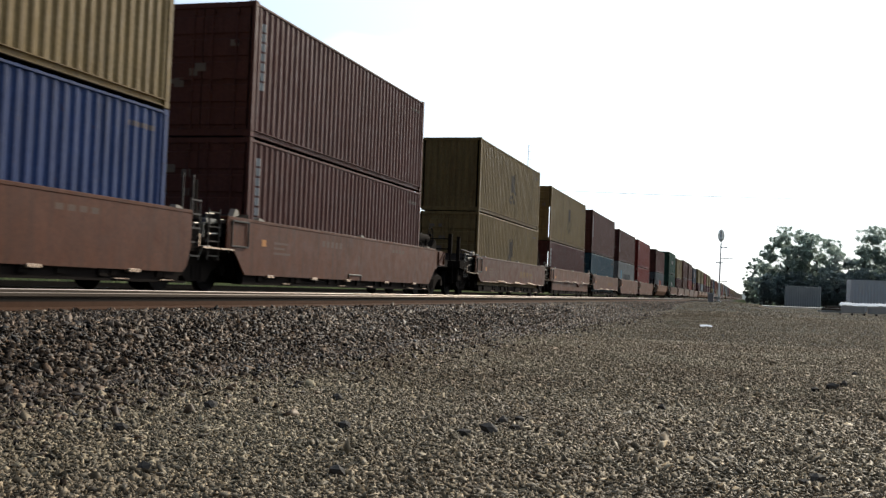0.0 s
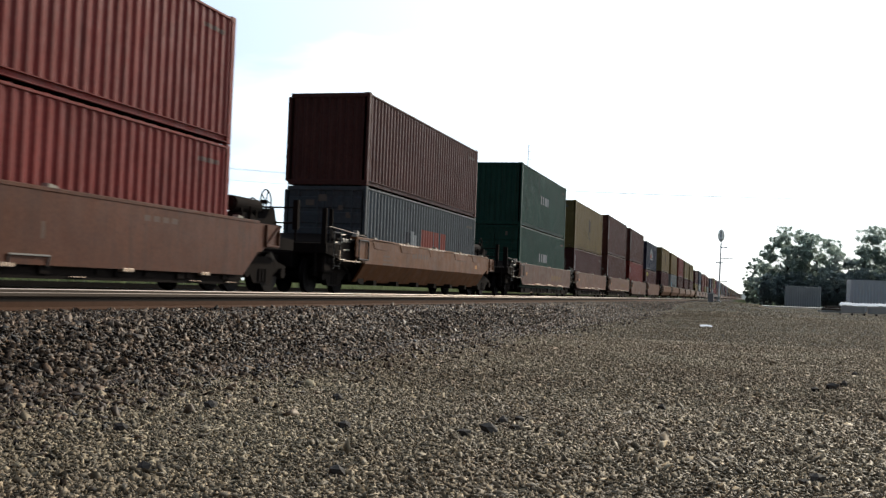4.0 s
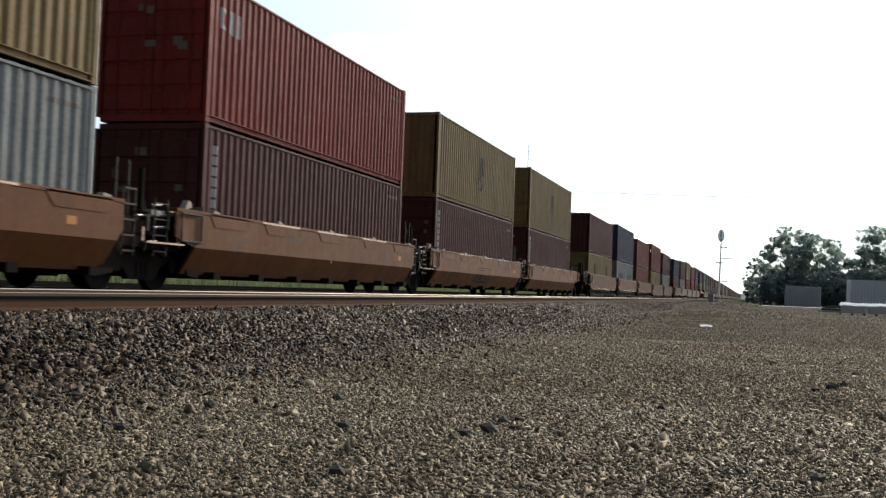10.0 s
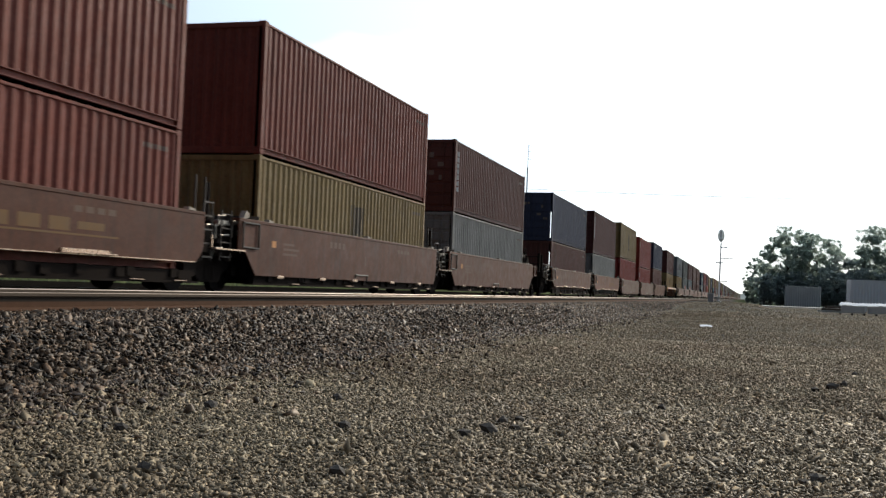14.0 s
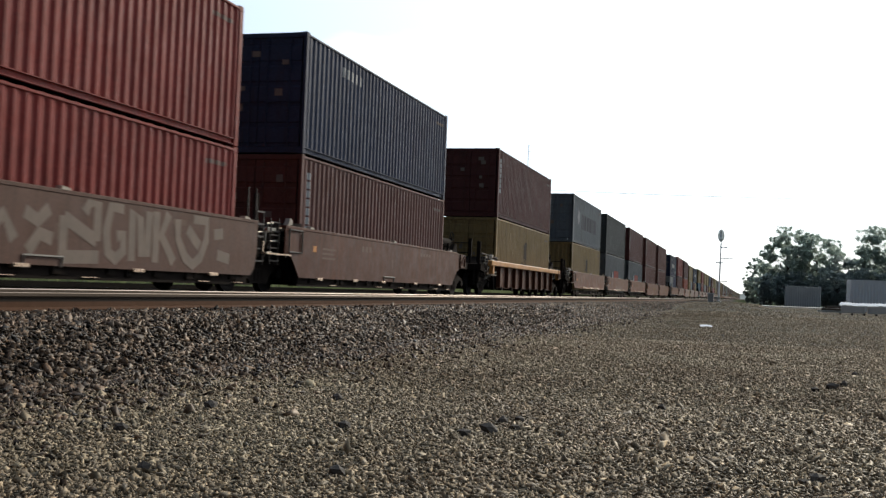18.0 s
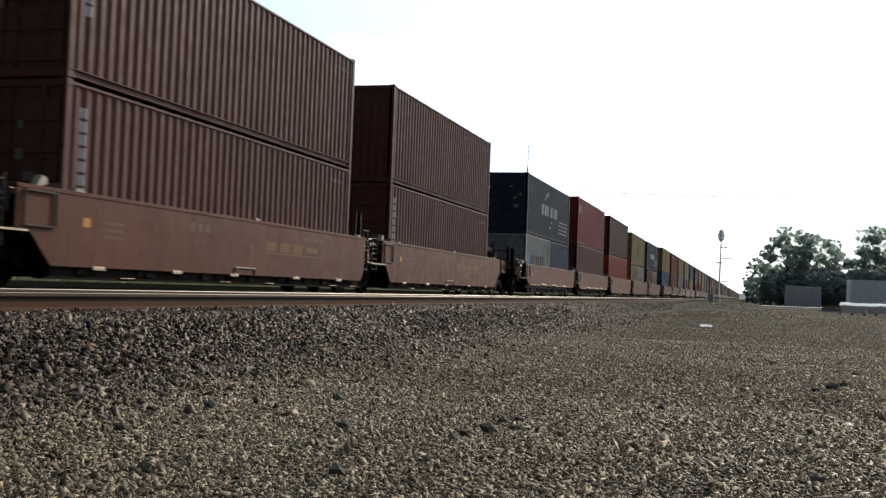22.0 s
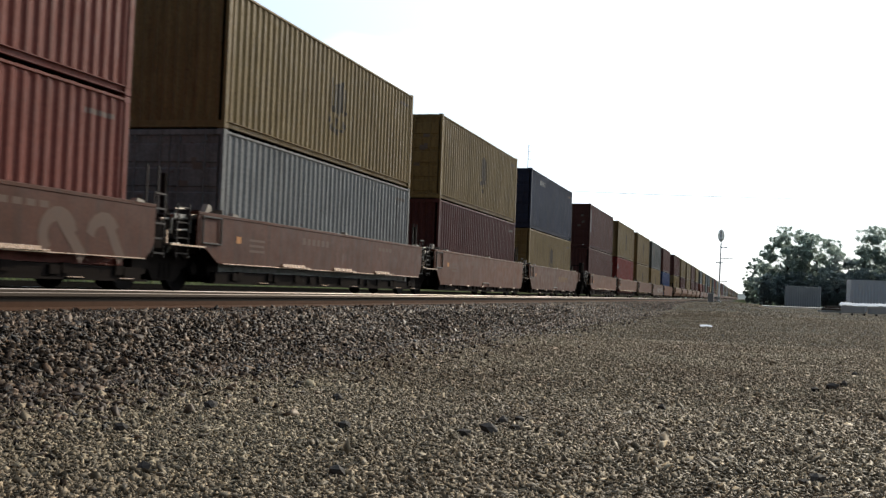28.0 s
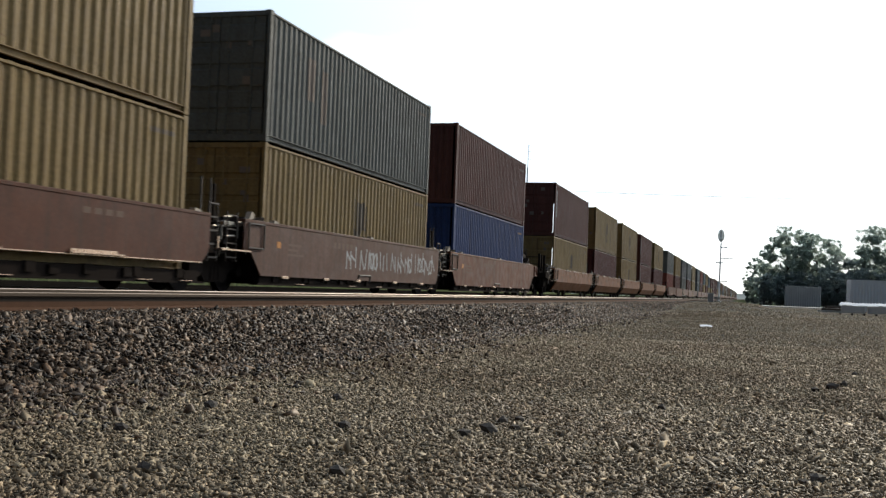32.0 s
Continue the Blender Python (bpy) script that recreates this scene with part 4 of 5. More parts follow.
SPRAYED_SHAPES = [
    [(6.1, 0.47), (6.1, 1.12)], [(6.1, 1.10), (6.95, 0.78)], [(6.95, 0.78), (6.96, 1.36), (6.72, 1.38), (6.62, 1.2)], [(6.1, 0.5), (7.02, 0.53)],
    [(7.68, 1.36), (7.32, 1.36), (7.2, 0.95), (7.27, 0.62), (7.48, 0.52), (7.7, 0.66), (7.68, 0.92), (7.5, 0.88)],
    [(7.95, 0.5), (7.93, 1.34), (8.18, 1.2), (8.24, 0.62), (8.42, 0.62), (8.45, 1.36)], [(8.68, 1.38), (8.68, 0.5)], [(9.08, 1.38), (8.86, 0.98), (9.3, 0.52)],
    [(9.4, 1.3), (9.42, 0.95), (9.7, 0.62), (9.98, 0.5), (10.25, 0.65), (10.45, 0.98), (10.45, 1.34), (9.95, 1.36)], [(9.75, 1.15), (10.2, 0.85)],
    [(10.75, 1.10), (11.1, 1.14)], [(10.9, 0.72), (11.4, 0.66)], [(4.3, 0.66), (4.75, 1.05), (5.0, 0.7)], [(5.2, 1.12), (5.5, 1.0), (5.75, 1.2)], [(5.3, 0.55), (5.55, 0.82), (5.85, 0.75)]]


def wagon(kind, y0, seed, first=False, last=False, graffiti=0, detail=True, emblem=False, notched=False):
    """One well of a double-stack wagon. kind: ledge, plate, crease or rib."""
    r = random.Random(seed)
    mat = CAR_PAINT[2] if graffiti in (1, 2, 3, 4) else CAR_PAINT[1] if kind == "crease" else CAR_PAINT[3] if y0 < 30 else r.choice((CAR_PAINT[0], CAR_PAINT[3]))
    words = {"ledge": "brown steel well wagon with bright lower ledges", "plate": "brown steel well wagon with a plain side plate",
             "crease": "orange-brown well wagon with a creased side plate", "rib": "brown well wagon with a yellow chord and upright ribs"}[kind]
    if graffiti:
        words = "brown steel well wagon with pale sprayed graffiti on its plate"
    car = thing("well_wagon", pose(TRAIN_X, y0, RAIL_TOP), words, "rail wagon", "wagons of the train")
    reach = 13.0 if last else 12.62
    turn = pose(0, 12.192, 0, 0, 0, 180)
    mirror = Matrix.Diagonal((-1, 1, 1, 1))
    for s in (0, 1) if detail else (0,):
        m = mirror if s else None
        if kind == "rib":
            piece("web_plate", stored("web", b_web), mat, car, m)
            piece("top_chord", stored("heavy_chord", b_heavy_chord), M_CHORD, car, m, "worn yellow top chord")
            for i in range(9):
                if s == 0 or detail:
                    piece("rib", stored("rib", b_rib), mat, car, (mirror if s else Matrix()) @ pose(0, -0.25 + i * 1.5, 0))
            continue
        if kind == "crease":
            piece("side_plate", stored("crease_%d" % (reach * 10), b_panel_creased, reach), mat, car, m)
        else:
            piece("side_plate", stored("plate_%s_%d_%d" % (kind, reach * 10, notched), b_panel, 0.835 if notched else 0.56 if kind == "ledge" else 0.36, reach), mat, car, m)
            piece("bottom_sill", stored("sill", b_sill), M_UNDER, car, m)
        piece("top_chord", stored("chord_%d" % (reach * 10), b_chord, reach), mat, car, m)
        if kind == "ledge":
            piece("ledge", stored("notched_lip", b_notched_lip) if notched else stored("lip", b_lip), M_LEDGE, car, m, "worn bright ledge")
            if notched:
                piece("lower_plate", stored("low_web", b_low_web), mat, car, m)
                piece("gusset", stored("gusset", b_gusset), mat, car, m)
                piece("notch_flange", stored("notch_arch", b_notch_arch), mat, car, m)
        if detail and s == 0:
            if kind == "ledge":
                for y in (3.0, 5.95, 8.95) if notched else (2.2, 5.2, 8.2):
                    piece("bracket", stored("bracket", b_bracket), M_LEDGE, car, pose(HALF, y, 0.275 if notched else 0), "worn bright bracket")
            if kind != "crease":
                for y in (1.2, 4.6, 6.6, 10.2, 11.6):
                    piece("sill_edge", stored("sill_dash", b_sill_dash), M_LEDGE, car, pose(HALF, y, 0), "worn bright sill edge")
            if kind == "crease":
                for y in (2.9, 5.87, 8.92):
                    piece("chord_strip", stored("chord_strip", b_chord_strip), M_LEDGE, car, pose(HALF, y, 0), "worn bright upper edge")
                for y in (0.6, 2.95, 5.9, 8.95, 11.4):
                    piece("stiffener", stored("pad", b_pad), mat, car, pose(0, y, 0))
            if kind == "plate":
                piece("pull_lever", stored("lever", b_lever), M_STEEL, car, pose(HALF + 0.02, 5.2, 0.44), "bent steel pull lever")
                for y in (0.4, 2.8, 5.0, 8.0, 10.6):
                    piece("sill_lug", stored("sill_lug", b_sill_lug), M_LEDGE, car, pose(HALF - 0.02, y, 0.345), "worn bright lug")
            lugs = (0.0, 6.1, 12.1) if kind != "crease" else (0.0, 2.9, 5.87, 8.92, 12.1)
            for y in lugs:
                piece("guide_lug", stored("lug", b_lug), M_LUG, car, pose(HALF - 0.05, y, 0), "bare steel guide lug")
    if detail:
        for i in range(7):
            piece("cross_bearer", stored("bearer", b_bearer), M_UNDER, car, pose(0, 0.25 + i * 1.95, 0))
    else:
        piece("well_floor", stored("far_floor", b_far_floor), M_UNDER, car)
    piece("end_platform", stored("platform", b_platform), M_UNDER, car)
    if last:
        piece("end_deck", stored("end_deck", b_end_deck), M_UNDER, car)
        for s in (0, 1):
            if kind != "rib":
                piece("end_plate", stored("end_panel", b_end_panel), mat, car, mirror if s else None)
        if detail:
            piece("chevron_frame", stored("chevron", b_chevron), mat, car)
            piece("air_tank", stored("tank", b_tank), M_UNDER, car, pose(0.72, 13.85, 1.90), "black air reservoir")
            piece("brake_wheel", stored("brake_wheel", b_brake_wheel), M_UNDER, car, pose(0.80, 14.80, 2.05), "black spoked brake wheel")
            piece("brake_wheel", stored("brake_wheel", b_brake_wheel), M_UNDER, car, pose(0.35, 15.05, 1.88))
            piece("brake_gear", stored("gear", b_gear), M_UNDER, car, None, "grimy black brake cylinder and valves")
            piece("brake_stand", stored("stand", b_stand), M_UNDER, car, pose(0.55, 14.85, 0))
            piece("coupler", stored("coupler", b_coupler), M_UNDER, car, pose(0, 15.2, 0))
        truck(car, 14.2, detail)
    else:
        piece("end_platform", stored("platform", b_platform), M_UNDER, car, turn)
    truck(car, -1.75, detail)
    if first:
        piece("coupler", stored("coupler", b_coupler), M_UNDER, car, pose(0, -2.6, 0, 0, 0, 180))
        piece("front_deck", stored("front_deck", b_front_deck), M_UNDER, car)
        if detail:
            piece("hand_bar", stored("hand_bar", b_hand_bar), M_CAST, car, None, "bare steel bar")
            for x in (1.25, -1.25):
                piece("corner_post", stored("tall_post", b_tall_post), M_UNDER, car, pose(x, -2.95, 0))
    if detail:
        piece("bulkhead", stored("bulk", b_bulk), M_UNDER, car)
        piece("ladder", stored("ladder", b_ladder), M_CAST, car, pose(HALF - 0.10, -2.02 if not first else -2.75, 0.0), "thin steel ladder")
        piece("articulation", stored("articulation", b_articulation), M_UNDER, car)
        piece("bulkhead_bracket", stored("bulk_bracket", b_bulk_bracket), M_LUG, car, pose(1.12, -0.42, 0), "pale steel bracket")
        piece("hose", stored("hose", b_hose), M_UNDER, car, pose(1.05, -1.75, 0), "black rubber air hose")
        if not last:
            piece("end_ladder", stored("end_ladder", b_end_ladder), M_CAST, car, pose(HALF - 0.12, 12.75, 0), "steel rung ladder")
            for dy in (0.0, 0.38):
                piece("guide_rod", stored("guide_rod", b_guide_rod), M_CAST, car, pose(1.1, 13.0 + dy, 0), "thin upright steel rod")
        piece("air_pipe", stored("pipes", b_glint_pipes), M_STEEL, car, None, "short bare steel pipes added for glints")
        piece("hose_hook", stored("hook", b_hook), M_STEEL, car, pose(1.36, -1.75, 0), "bent bare steel hose hook")
        for x in (0.85, -0.85):
            piece("guide_post", stored("guide", b_guide), M_UNDER, car, pose(x, -1.55, 0))
        if kind != "rib":
            piece("grab_frame", stored("grab", b_grab), M_CAST, car, pose(HALF + 0.03, -1.3, 0.92))
        piece("side_step", stored("step", b_step), M_LEDGE, car, pose(HALF - 0.08, -1.85, 0), "worn steel step")
        if kind in ("plate", "ledge", "crease"):
            bm = bmesh.new()
            b_flat_marks(bm, stencils(r), HALF + 0.003)
            tagged(part("stencil", bm, M_MARKS["stencil"], car, "faint stencilled lettering"), kind="stuff")
            bm = bmesh.new()
            b_flat_marks(bm, [(11.1, 11.35, 1.0, 1.13)] if kind == "crease" else [(0.12, 0.32, 0.98, 1.12)], HALF + 0.004)
            part("reflector", bm, M_MARKS["orange"], car, "small orange reflector patch")
    if emblem and detail and kind != "crease":
        bm = bmesh.new()
        b_flat_marks(bm, [(6.6, 7.1, 0.9, 1.1), (7.3, 7.8, 0.9, 1.1), (8.0, 8.5, 0.9, 1.1), (8.7, 9.4, 0.94, 1.06), (6.4, 9.8, 0.84, 0.87)], HALF + 0.004)
        tagged(part("emblem", bm, M_MARKS["emblem"], car, "faded yellow painted emblem"), kind="stuff")
    if emblem and detail and kind == "crease":
        bm = bmesh.new()
        b_shield(bm)
        tagged(part("emblem", bm, M_MARKS["grime"], car, "dark faded emblem"), kind="stuff")
    if graffiti:
        g = random.Random(graffiti)
        bm = bmesh.new()
        y, y_end, tall, line = {1: (0.5, 8.6, 0.62, 0.14), 2: (5.6, 11.8, 0.6, 0.1), 3: (4.6, 10.6, 0.84, 0.21), 4: (4.3, 12.0, 0.62, 0.06), 5: (3.8, 8.8, 0.5, 0.075), 6: (9.5, 11.6, 0.7, 0.22)}[graffiti]
        while y < y_end:
            z = g.uniform(0.62, 0.70) if graffiti == 4 else g.uniform(0.46, 0.54)
            w = tall * g.uniform(0.55, 0.85)
            lean = g.uniform(-0.06, 0.12)
            strokes = [[(y, z), (y + lean, z + tall * g.uniform(0.7, 1.0))]]
            if graffiti == 3:          # tall angular shapes
                strokes = SPRAYED_SHAPES
                w = 20.0
            elif graffiti == 6:        # broad round blots crossed by slanting bars
                w, z = 1.15, 0.47
                lean = g.uniform(-0.15, 0.25)
                strokes = [[(y + 0.45 + 0.36 * math.cos(a), z + tall * 0.5 + tall * 0.46 * math.sin(a)) for a in [0.6 + lean * 3 + q * 0.42 for q in range(g.randrange(6, 11))]],
                           [(y + 0.55 + lean, z + tall), (y + 0.95 - lean, z + 0.02)]]
                w = 1.4
            elif graffiti == 1:        # broad plain bars, leaning, some joined along the top
                w = tall * g.uniform(0.42, 0.6)
                if g.random() < 0.45:
                    strokes.append([(y + lean, z + tall * 0.92), (y + w * g.uniform(1.2, 2.1), z + tall * 0.92)])
                w *= 1.5
            elif g.random() < 0.55:      # slanting bar
                strokes.append([(y + lean, z + tall * g.uniform(0.5, 0.9)), (y + w * 0.7, z + tall * g.uniform(0.0, 0.4))])
            if graffiti not in (1, 3, 6) and g.random() < 0.3:       # round blot
                strokes.append([(y + w * 0.5 + 0.15 * math.cos(a), z + tall * 0.4 + 0.2 * math.sin(a)) for a in [q * 0.52 for q in range(13)]])
            for st in strokes:
                prev = None
                for q in range(len(st)):
                    a, b = st[max(0, q - 1)], st[min(len(st) - 1, q + 1)]
                    d = Vector((b[0] - a[0], b[1] - a[1]))
                    n = Vector((-d.y, d.x)).normalized() * line / 2
                    pair = [bm.verts.new((HALF + 0.005, st[q][0] + k * n.x, min(1.42, max(0.40, st[q][1] + k * n.y)))) for k in (-1, 1)]
                    if prev:
                        bm.faces.new((prev[0], prev[1], pair[1], pair[0]))
                    prev = pair
            y += 1.15 if graffiti == 6 else 20.0 if graffiti == 3 else w * g.uniform(0.5, 0.9)
        bmesh.ops.recalc_face_normals(bm, faces=bm.faces)
        tagged(part("graffiti", bm, M_MARKS["stencil" if graffiti == 6 else "white" if graffiti == 4 else "spray"], car, "pale sprayed strokes"), kind="stuff")
    MOVERS.append((car, y0, RAIL_TOP))
    return car


def b_web(bm):
    box(bm, HALF - 0.20, HALF - 0.16, -0.3, 12.0, 0.33, 1.22)


def b_heavy_chord(bm):
    box(bm, HALF - 0.22, HALF + 0.03, -2.0, 13.75, 1.22, 1.42, 0.02)
    for y in (-1.6, 13.5):
        box(bm, HALF - 0.16, HALF, y - 0.12, y + 0.12, 0.9, 1.22)


def b_rib(bm):
    prism(bm, [(-0.04, 0.34), (0.04, 0.34), (0.04, 1.22), (-0.04, 1.22)], HALF - 0.165, HALF - 0.02)


# y of each stack's near end at 0 s; upper and lower box; heights (upper, lower); wagon
UNITS = [
    (5.45, "Y", "U", "hh", "plate"), (20.90, "B", "B", "hh", "plate*"),
    (40.69, "Y", "Y", "hh", "ledge^"), (56.23, "Y", "M", "hs", "ledge"), (71.74, "B", "T", "hs", "ledge"), (87.23, "B", "W", "ss", "plate"), (102.66, "R", "R", "ss", "plate*"),
    (122.84, "B", "S", "ss", "crease^*"),
    (143.40, "G", "G", "hh", "ledge^"), (159.28, "Y", "M", "hs", "ledge"), (174.87, "B", "B", "hh", "ledge"), (190.24, "B", "R", "hh", "plate"), (206.01, "P", "M", "hs", "plate*"),
    (225.90, "Y", "M", "hh", "crease^"), (241.87, "Y", "W", "hh", "crease"), (257.60, "R", "M", "hh", "crease"), (273.45, "Y", "M", "hh", "crease"), (289.16, "Y", "M", "hh", "crease*"),
    (309.16, "M", "YY", "ss", "ledge^"), (324.75, "D", "WW", "hs", "ledge"), (340.23, "K", "K", "ss", "ledge"), (355.70, "K", "Y", "hs", "plate"), (371.34, "B", "X", "ss", "plate*"),
    (391.07, "D", "B", "ss", "ledge^"), (406.83, "M", "X", "hs", "ledge"), (422.58, "Y", "R", "hh", "plate1"), (438.15, "R", "R", "hs", "plate3"), (453.61, "V", "B", "hh", "plate*"),
    (473.78, "M", "Y", "hh", "rib^*"),
    (493.63, "A", "Y", "hh", "ledge^"), (509.12, "E", "S", "hh", "ledge5"), (524.75, "M", "S", "hh", "ledge"), (540.29, "B", "B", "hh", "plate"), (555.75, "B", "B", "hh", "plate*"),
    (575.66, "N", "WD", "hs", "ledge^"), (591.18, "R", "B", "hh", "ledge"), (606.72, "M", "O", "hh", "plate"), (622.43, "Y", "YW", "hs", "plate"), (637.98, "N", "MY", "hs", "plate*"),
    (657.75, "Y", "T", "hh", "ledge^"), (673.38, "K", "K", "hh", "ledge6"), (688.92, "Y", "X", "hh", "ledge"), (704.41, "Y", "M", "hh", "plate"), (719.96, "V", "Y", "hh", "plate*"),
    (739.83, "B", "B", "hh", "ledge^"), (755.52, "Y", "R", "hh", "ledge"), (771.00, "Y", "Y", "hh", "ledge"), (786.50, "J", "Y", "hh", "plate4"), (802.02, "B", "U", "hh", "plate*"),
    (822.36, "B", "Y", "hh", "crease^"), (838.20, "Y", "M", "hh", "crease"), (854.00, "Y", "Y", "hh", "crease"), (869.70, "B", "B", "hh", "crease"), (885.40, "Y", "M", "hh", "crease*"),
]
far_rng = random.Random(77)
y = 905.2
for s in range(10):
    for i in range(5):
        UNITS.append((y, far_rng.choice("YBMYJKYBSJB"), far_rng.choice("YBMYJKSYBJ"), far_rng.choice(("hh", "hh", "hs")), far_rng.choice(("ledge", "plate")) + ("^" if i == 0 else "") + ("*" if i == 4 else "")))
        y += 15.7
    y += 4.1

EXTRA = {(12, "lower"): [("yellow", letters(1.0, 1.95, 6, 0.24, 0.34, 0.07, 5))], (39, "lower"): [("red", letters(6.9, 0.9, 3, 0.4, 0.6, 0.1, 6)), ("dark", [(5.6, 6.3, 0.9, 1.6)])]}
HEIGHT = {"h": H_HI, "s": H_STD}
for i, (y0, upper, lower, hs, kind) in enumerate(UNITS):
    near_one = i < 54
    graffiti_no = next((int(c) for c in kind if c.isdigit()), 0)
    wagon(kind.strip("^*123456"), y0, 100 + i, "^" in kind, "*" in kind, graffiti_no, near_one, i in (2, 4, 8, 10, 20, 16, 24, 32, 33, 36, 43), i == 3)
    h = HEIGHT[hs[1]]
    if len(lower) == 2:
        for j, c in enumerate(lower):
            container(c, L20, h, y0 + j * (L40 - L20), CONTAINER_Z, 1000 + i * 4 + j, near_one)
    else:
        container(lower, L40, h, y0, CONTAINER_Z, 1000 + i * 4, near_one, EXTRA.get((i, "lower"), ()))
    long_one = i == 38
    container(upper, L45 if long_one else L40, HEIGHT[hs[0]], y0 - (L45 - L40) / 2 if long_one else y0, CONTAINER_Z + h + 0.012, 1002 + i * 4, near_one, end_mark=i == 44)

# ---- signal mast and trackside ----
mast = thing("railway_signal", pose(-3.0, 113.5, 0.42, 0, 0, 0), "grey railway signal mast with an oval head and ladder", "signal")
bm = bmesh.new()
rod(bm, (0, 0, 0), (0.10, 0, 6.2), 0.085, 10, 0.065)
box(bm, -0.25, 0.25, -0.25, 0.25, -0.25, 0.12, 0.03)
part("post", bm, M_ALU, mast)
bm = bmesh.new()
oval = [(0.34 * math.cos(a), 6.88 + 0.66 * math.sin(a)) for a in [2 * math.pi * i / 20 for i in range(20)]]
front = [bm.verts.new((x + 0.1, -0.25, z)) for x, z in oval]
back = [bm.verts.new((x + 0.1, -0.21, z)) for x, z in oval]
bm.faces.new(front), bm.faces.new(back[::-1])
for i in range(20):
    bm.faces.new((front[i], back[i], back[(i + 1) % 20], front[(i + 1) % 20]))
bmesh.ops.recalc_face_normals(bm, faces=bm.faces)
part("target_plate", bm, M_PLATE, mast, "pale oval backing plate")
bm = bmesh.new()
for z in (6.53, 6.88, 7.23):
    rod(bm, (0.1, -0.21, z), (0.1, 0.12, z), 0.12, 12)
part("lamp_unit", bm, M_UNDER, mast)
bm = bmesh.new()
for x, z0, z1, w in ((0.45, 0.7, 6.9, 0.0),):
    for dx in (0.0, 0.36):
        rod(bm, (x + dx, 0.12, z0), (x + dx + 0.06, 0.12, z1), 0.013, 6)
    for i in range(20):
        z = z0 + (z1 - z0) * i / 20
        rod(bm, (x, 0.12, z), (x + 0.36, 0.12, z), 0.012, 6)
part("ladder", bm, M_ALU, mast)
bm = bmesh.new()
for z, reach in ((4.55, 1.3), (2.2, 0.8), (5.7, 0.75)):
    rod(bm, (0.0, 0, z), (reach, 0, z), 0.04, 6)
rod(bm, (-0.35, 0, 4.1), (0.35, 0, 4.1), 0.06, 8)
part("arm", bm, M_ALU, mast)

cabinet = thing("equipment_cabinet", pose(-3.75, 112.8, 0.30), "small grey trackside equipment cabinet beside the signal", "cabinet")
bm = bmesh.new()
box(bm, -0.28, 0.28, -0.3, 0.3, 0.0, 1.0, 0.03)
part("case", bm, M_SHED2, cabinet)
bm = bmesh.new()
box(bm, -0.34, 0.34, -0.36, 0.36, 1.0, 1.06, 0.01)
part("cap", bm, M_ALU, cabinet)
bm = bmesh.new()
box(bm, 0.35, 0.95, -0.3, 0.3, 0.0, 0.28, 0.03)
box(bm, 0.35, 0.95, -0.3, 0.3, 0.45, 0.72, 0.03)
box(bm, 0.6, 0.7, -0.1, 0.1, 0.0, 0.72)
part("relay_box", bm, M_CONC, cabinet, "pale relay box")

# low mound of ballast that carries the signal
mm = bpy.data.meshes.new("ballast_mound")
gx, gy = 30, 60
vs, fs = [], []
for j in range(gy + 1):
    for i in range(gx + 1):
        x, yy = -7.0 + 9.0 * i / gx, 70 + 110.0 * j / gy
        e = max(0.0, 1 - abs((i / gx) * 2 - 1) ** 2.2) * max(0.0, 1 - abs((j / gy) * 2 - 1) ** 3)
        vs.append((x, yy, -0.06 + 0.50 * e ** 0.6 + 0.05 * noise.noise(Vector((x * 0.8, yy * 0.3, 0)))))
for j in range(gy):
    for i in range(gx):
        a = j * (gx + 1) + i
        fs.append((a, a + 1, a + gx + 2, a + gx + 1))
mm.from_pydata(vs, [], fs)
mm.materials.append(M_GRAVEL)
tagged(new("ballast_mound", mm), "low mound of grey ballast under the signal", "mound", kind="structure")

def mound_z(p):
    u, w = (p[:, 0] + 7.0) / 9.0, (p[:, 1] - 70) / 110.0
    e = np.clip(1 - np.abs(u * 2 - 1) ** 2.2, 0, 1) * np.clip(1 - np.abs(w * 2 - 1) ** 3, 0, 1)
    return np.maximum(-0.06 + 0.50 * e ** 0.6, 0.0)


coarse = np.vstack([spread(41, 7000, -4.6, 9.0, 50, 80), spread(42, 7000, -6.0, 12.0, 76, 150)])
scatter_stones("gravel_coarse", np.column_stack([coarse, mound_z(coarse) + 0.01]), np.random.default_rng(43).lognormal(math.log(0.058), 0.35, len(coarse)), M_STONE_FAR, "coarse stones strewn over the far yard", 44, False)

# ---- things lying on the yard ----
scrap = thing("plastic_sheet", pose(-1.16, 31.6, 0.03, 0, 0, 8), "curled white plastic sheet lying on the gravel", "sheet")
bm = bmesh.new()
rows = [[bm.verts.new((x, yy + 0.02 * math.sin(9 * x), z + 0.008 * math.cos(14 * x))) for x in (-0.17, -0.08, 0.0, 0.08, 0.17)] for yy, z in ((-0.20, 0.0), (-0.06, 0.02), (0.10, 0.035), (0.24, 0.045))]
for ra, rb in zip(rows, rows[1:]):
    for i in range(4):
        bm.faces.new((ra[i], ra[i + 1], rb[i + 1], rb[i]))
part("sheet", bm, M_TARP, scrap)


M_ROCK = plain("dark_rock", (0.085, 0.070, 0.056), 0.8, 0, 0.4, 20)


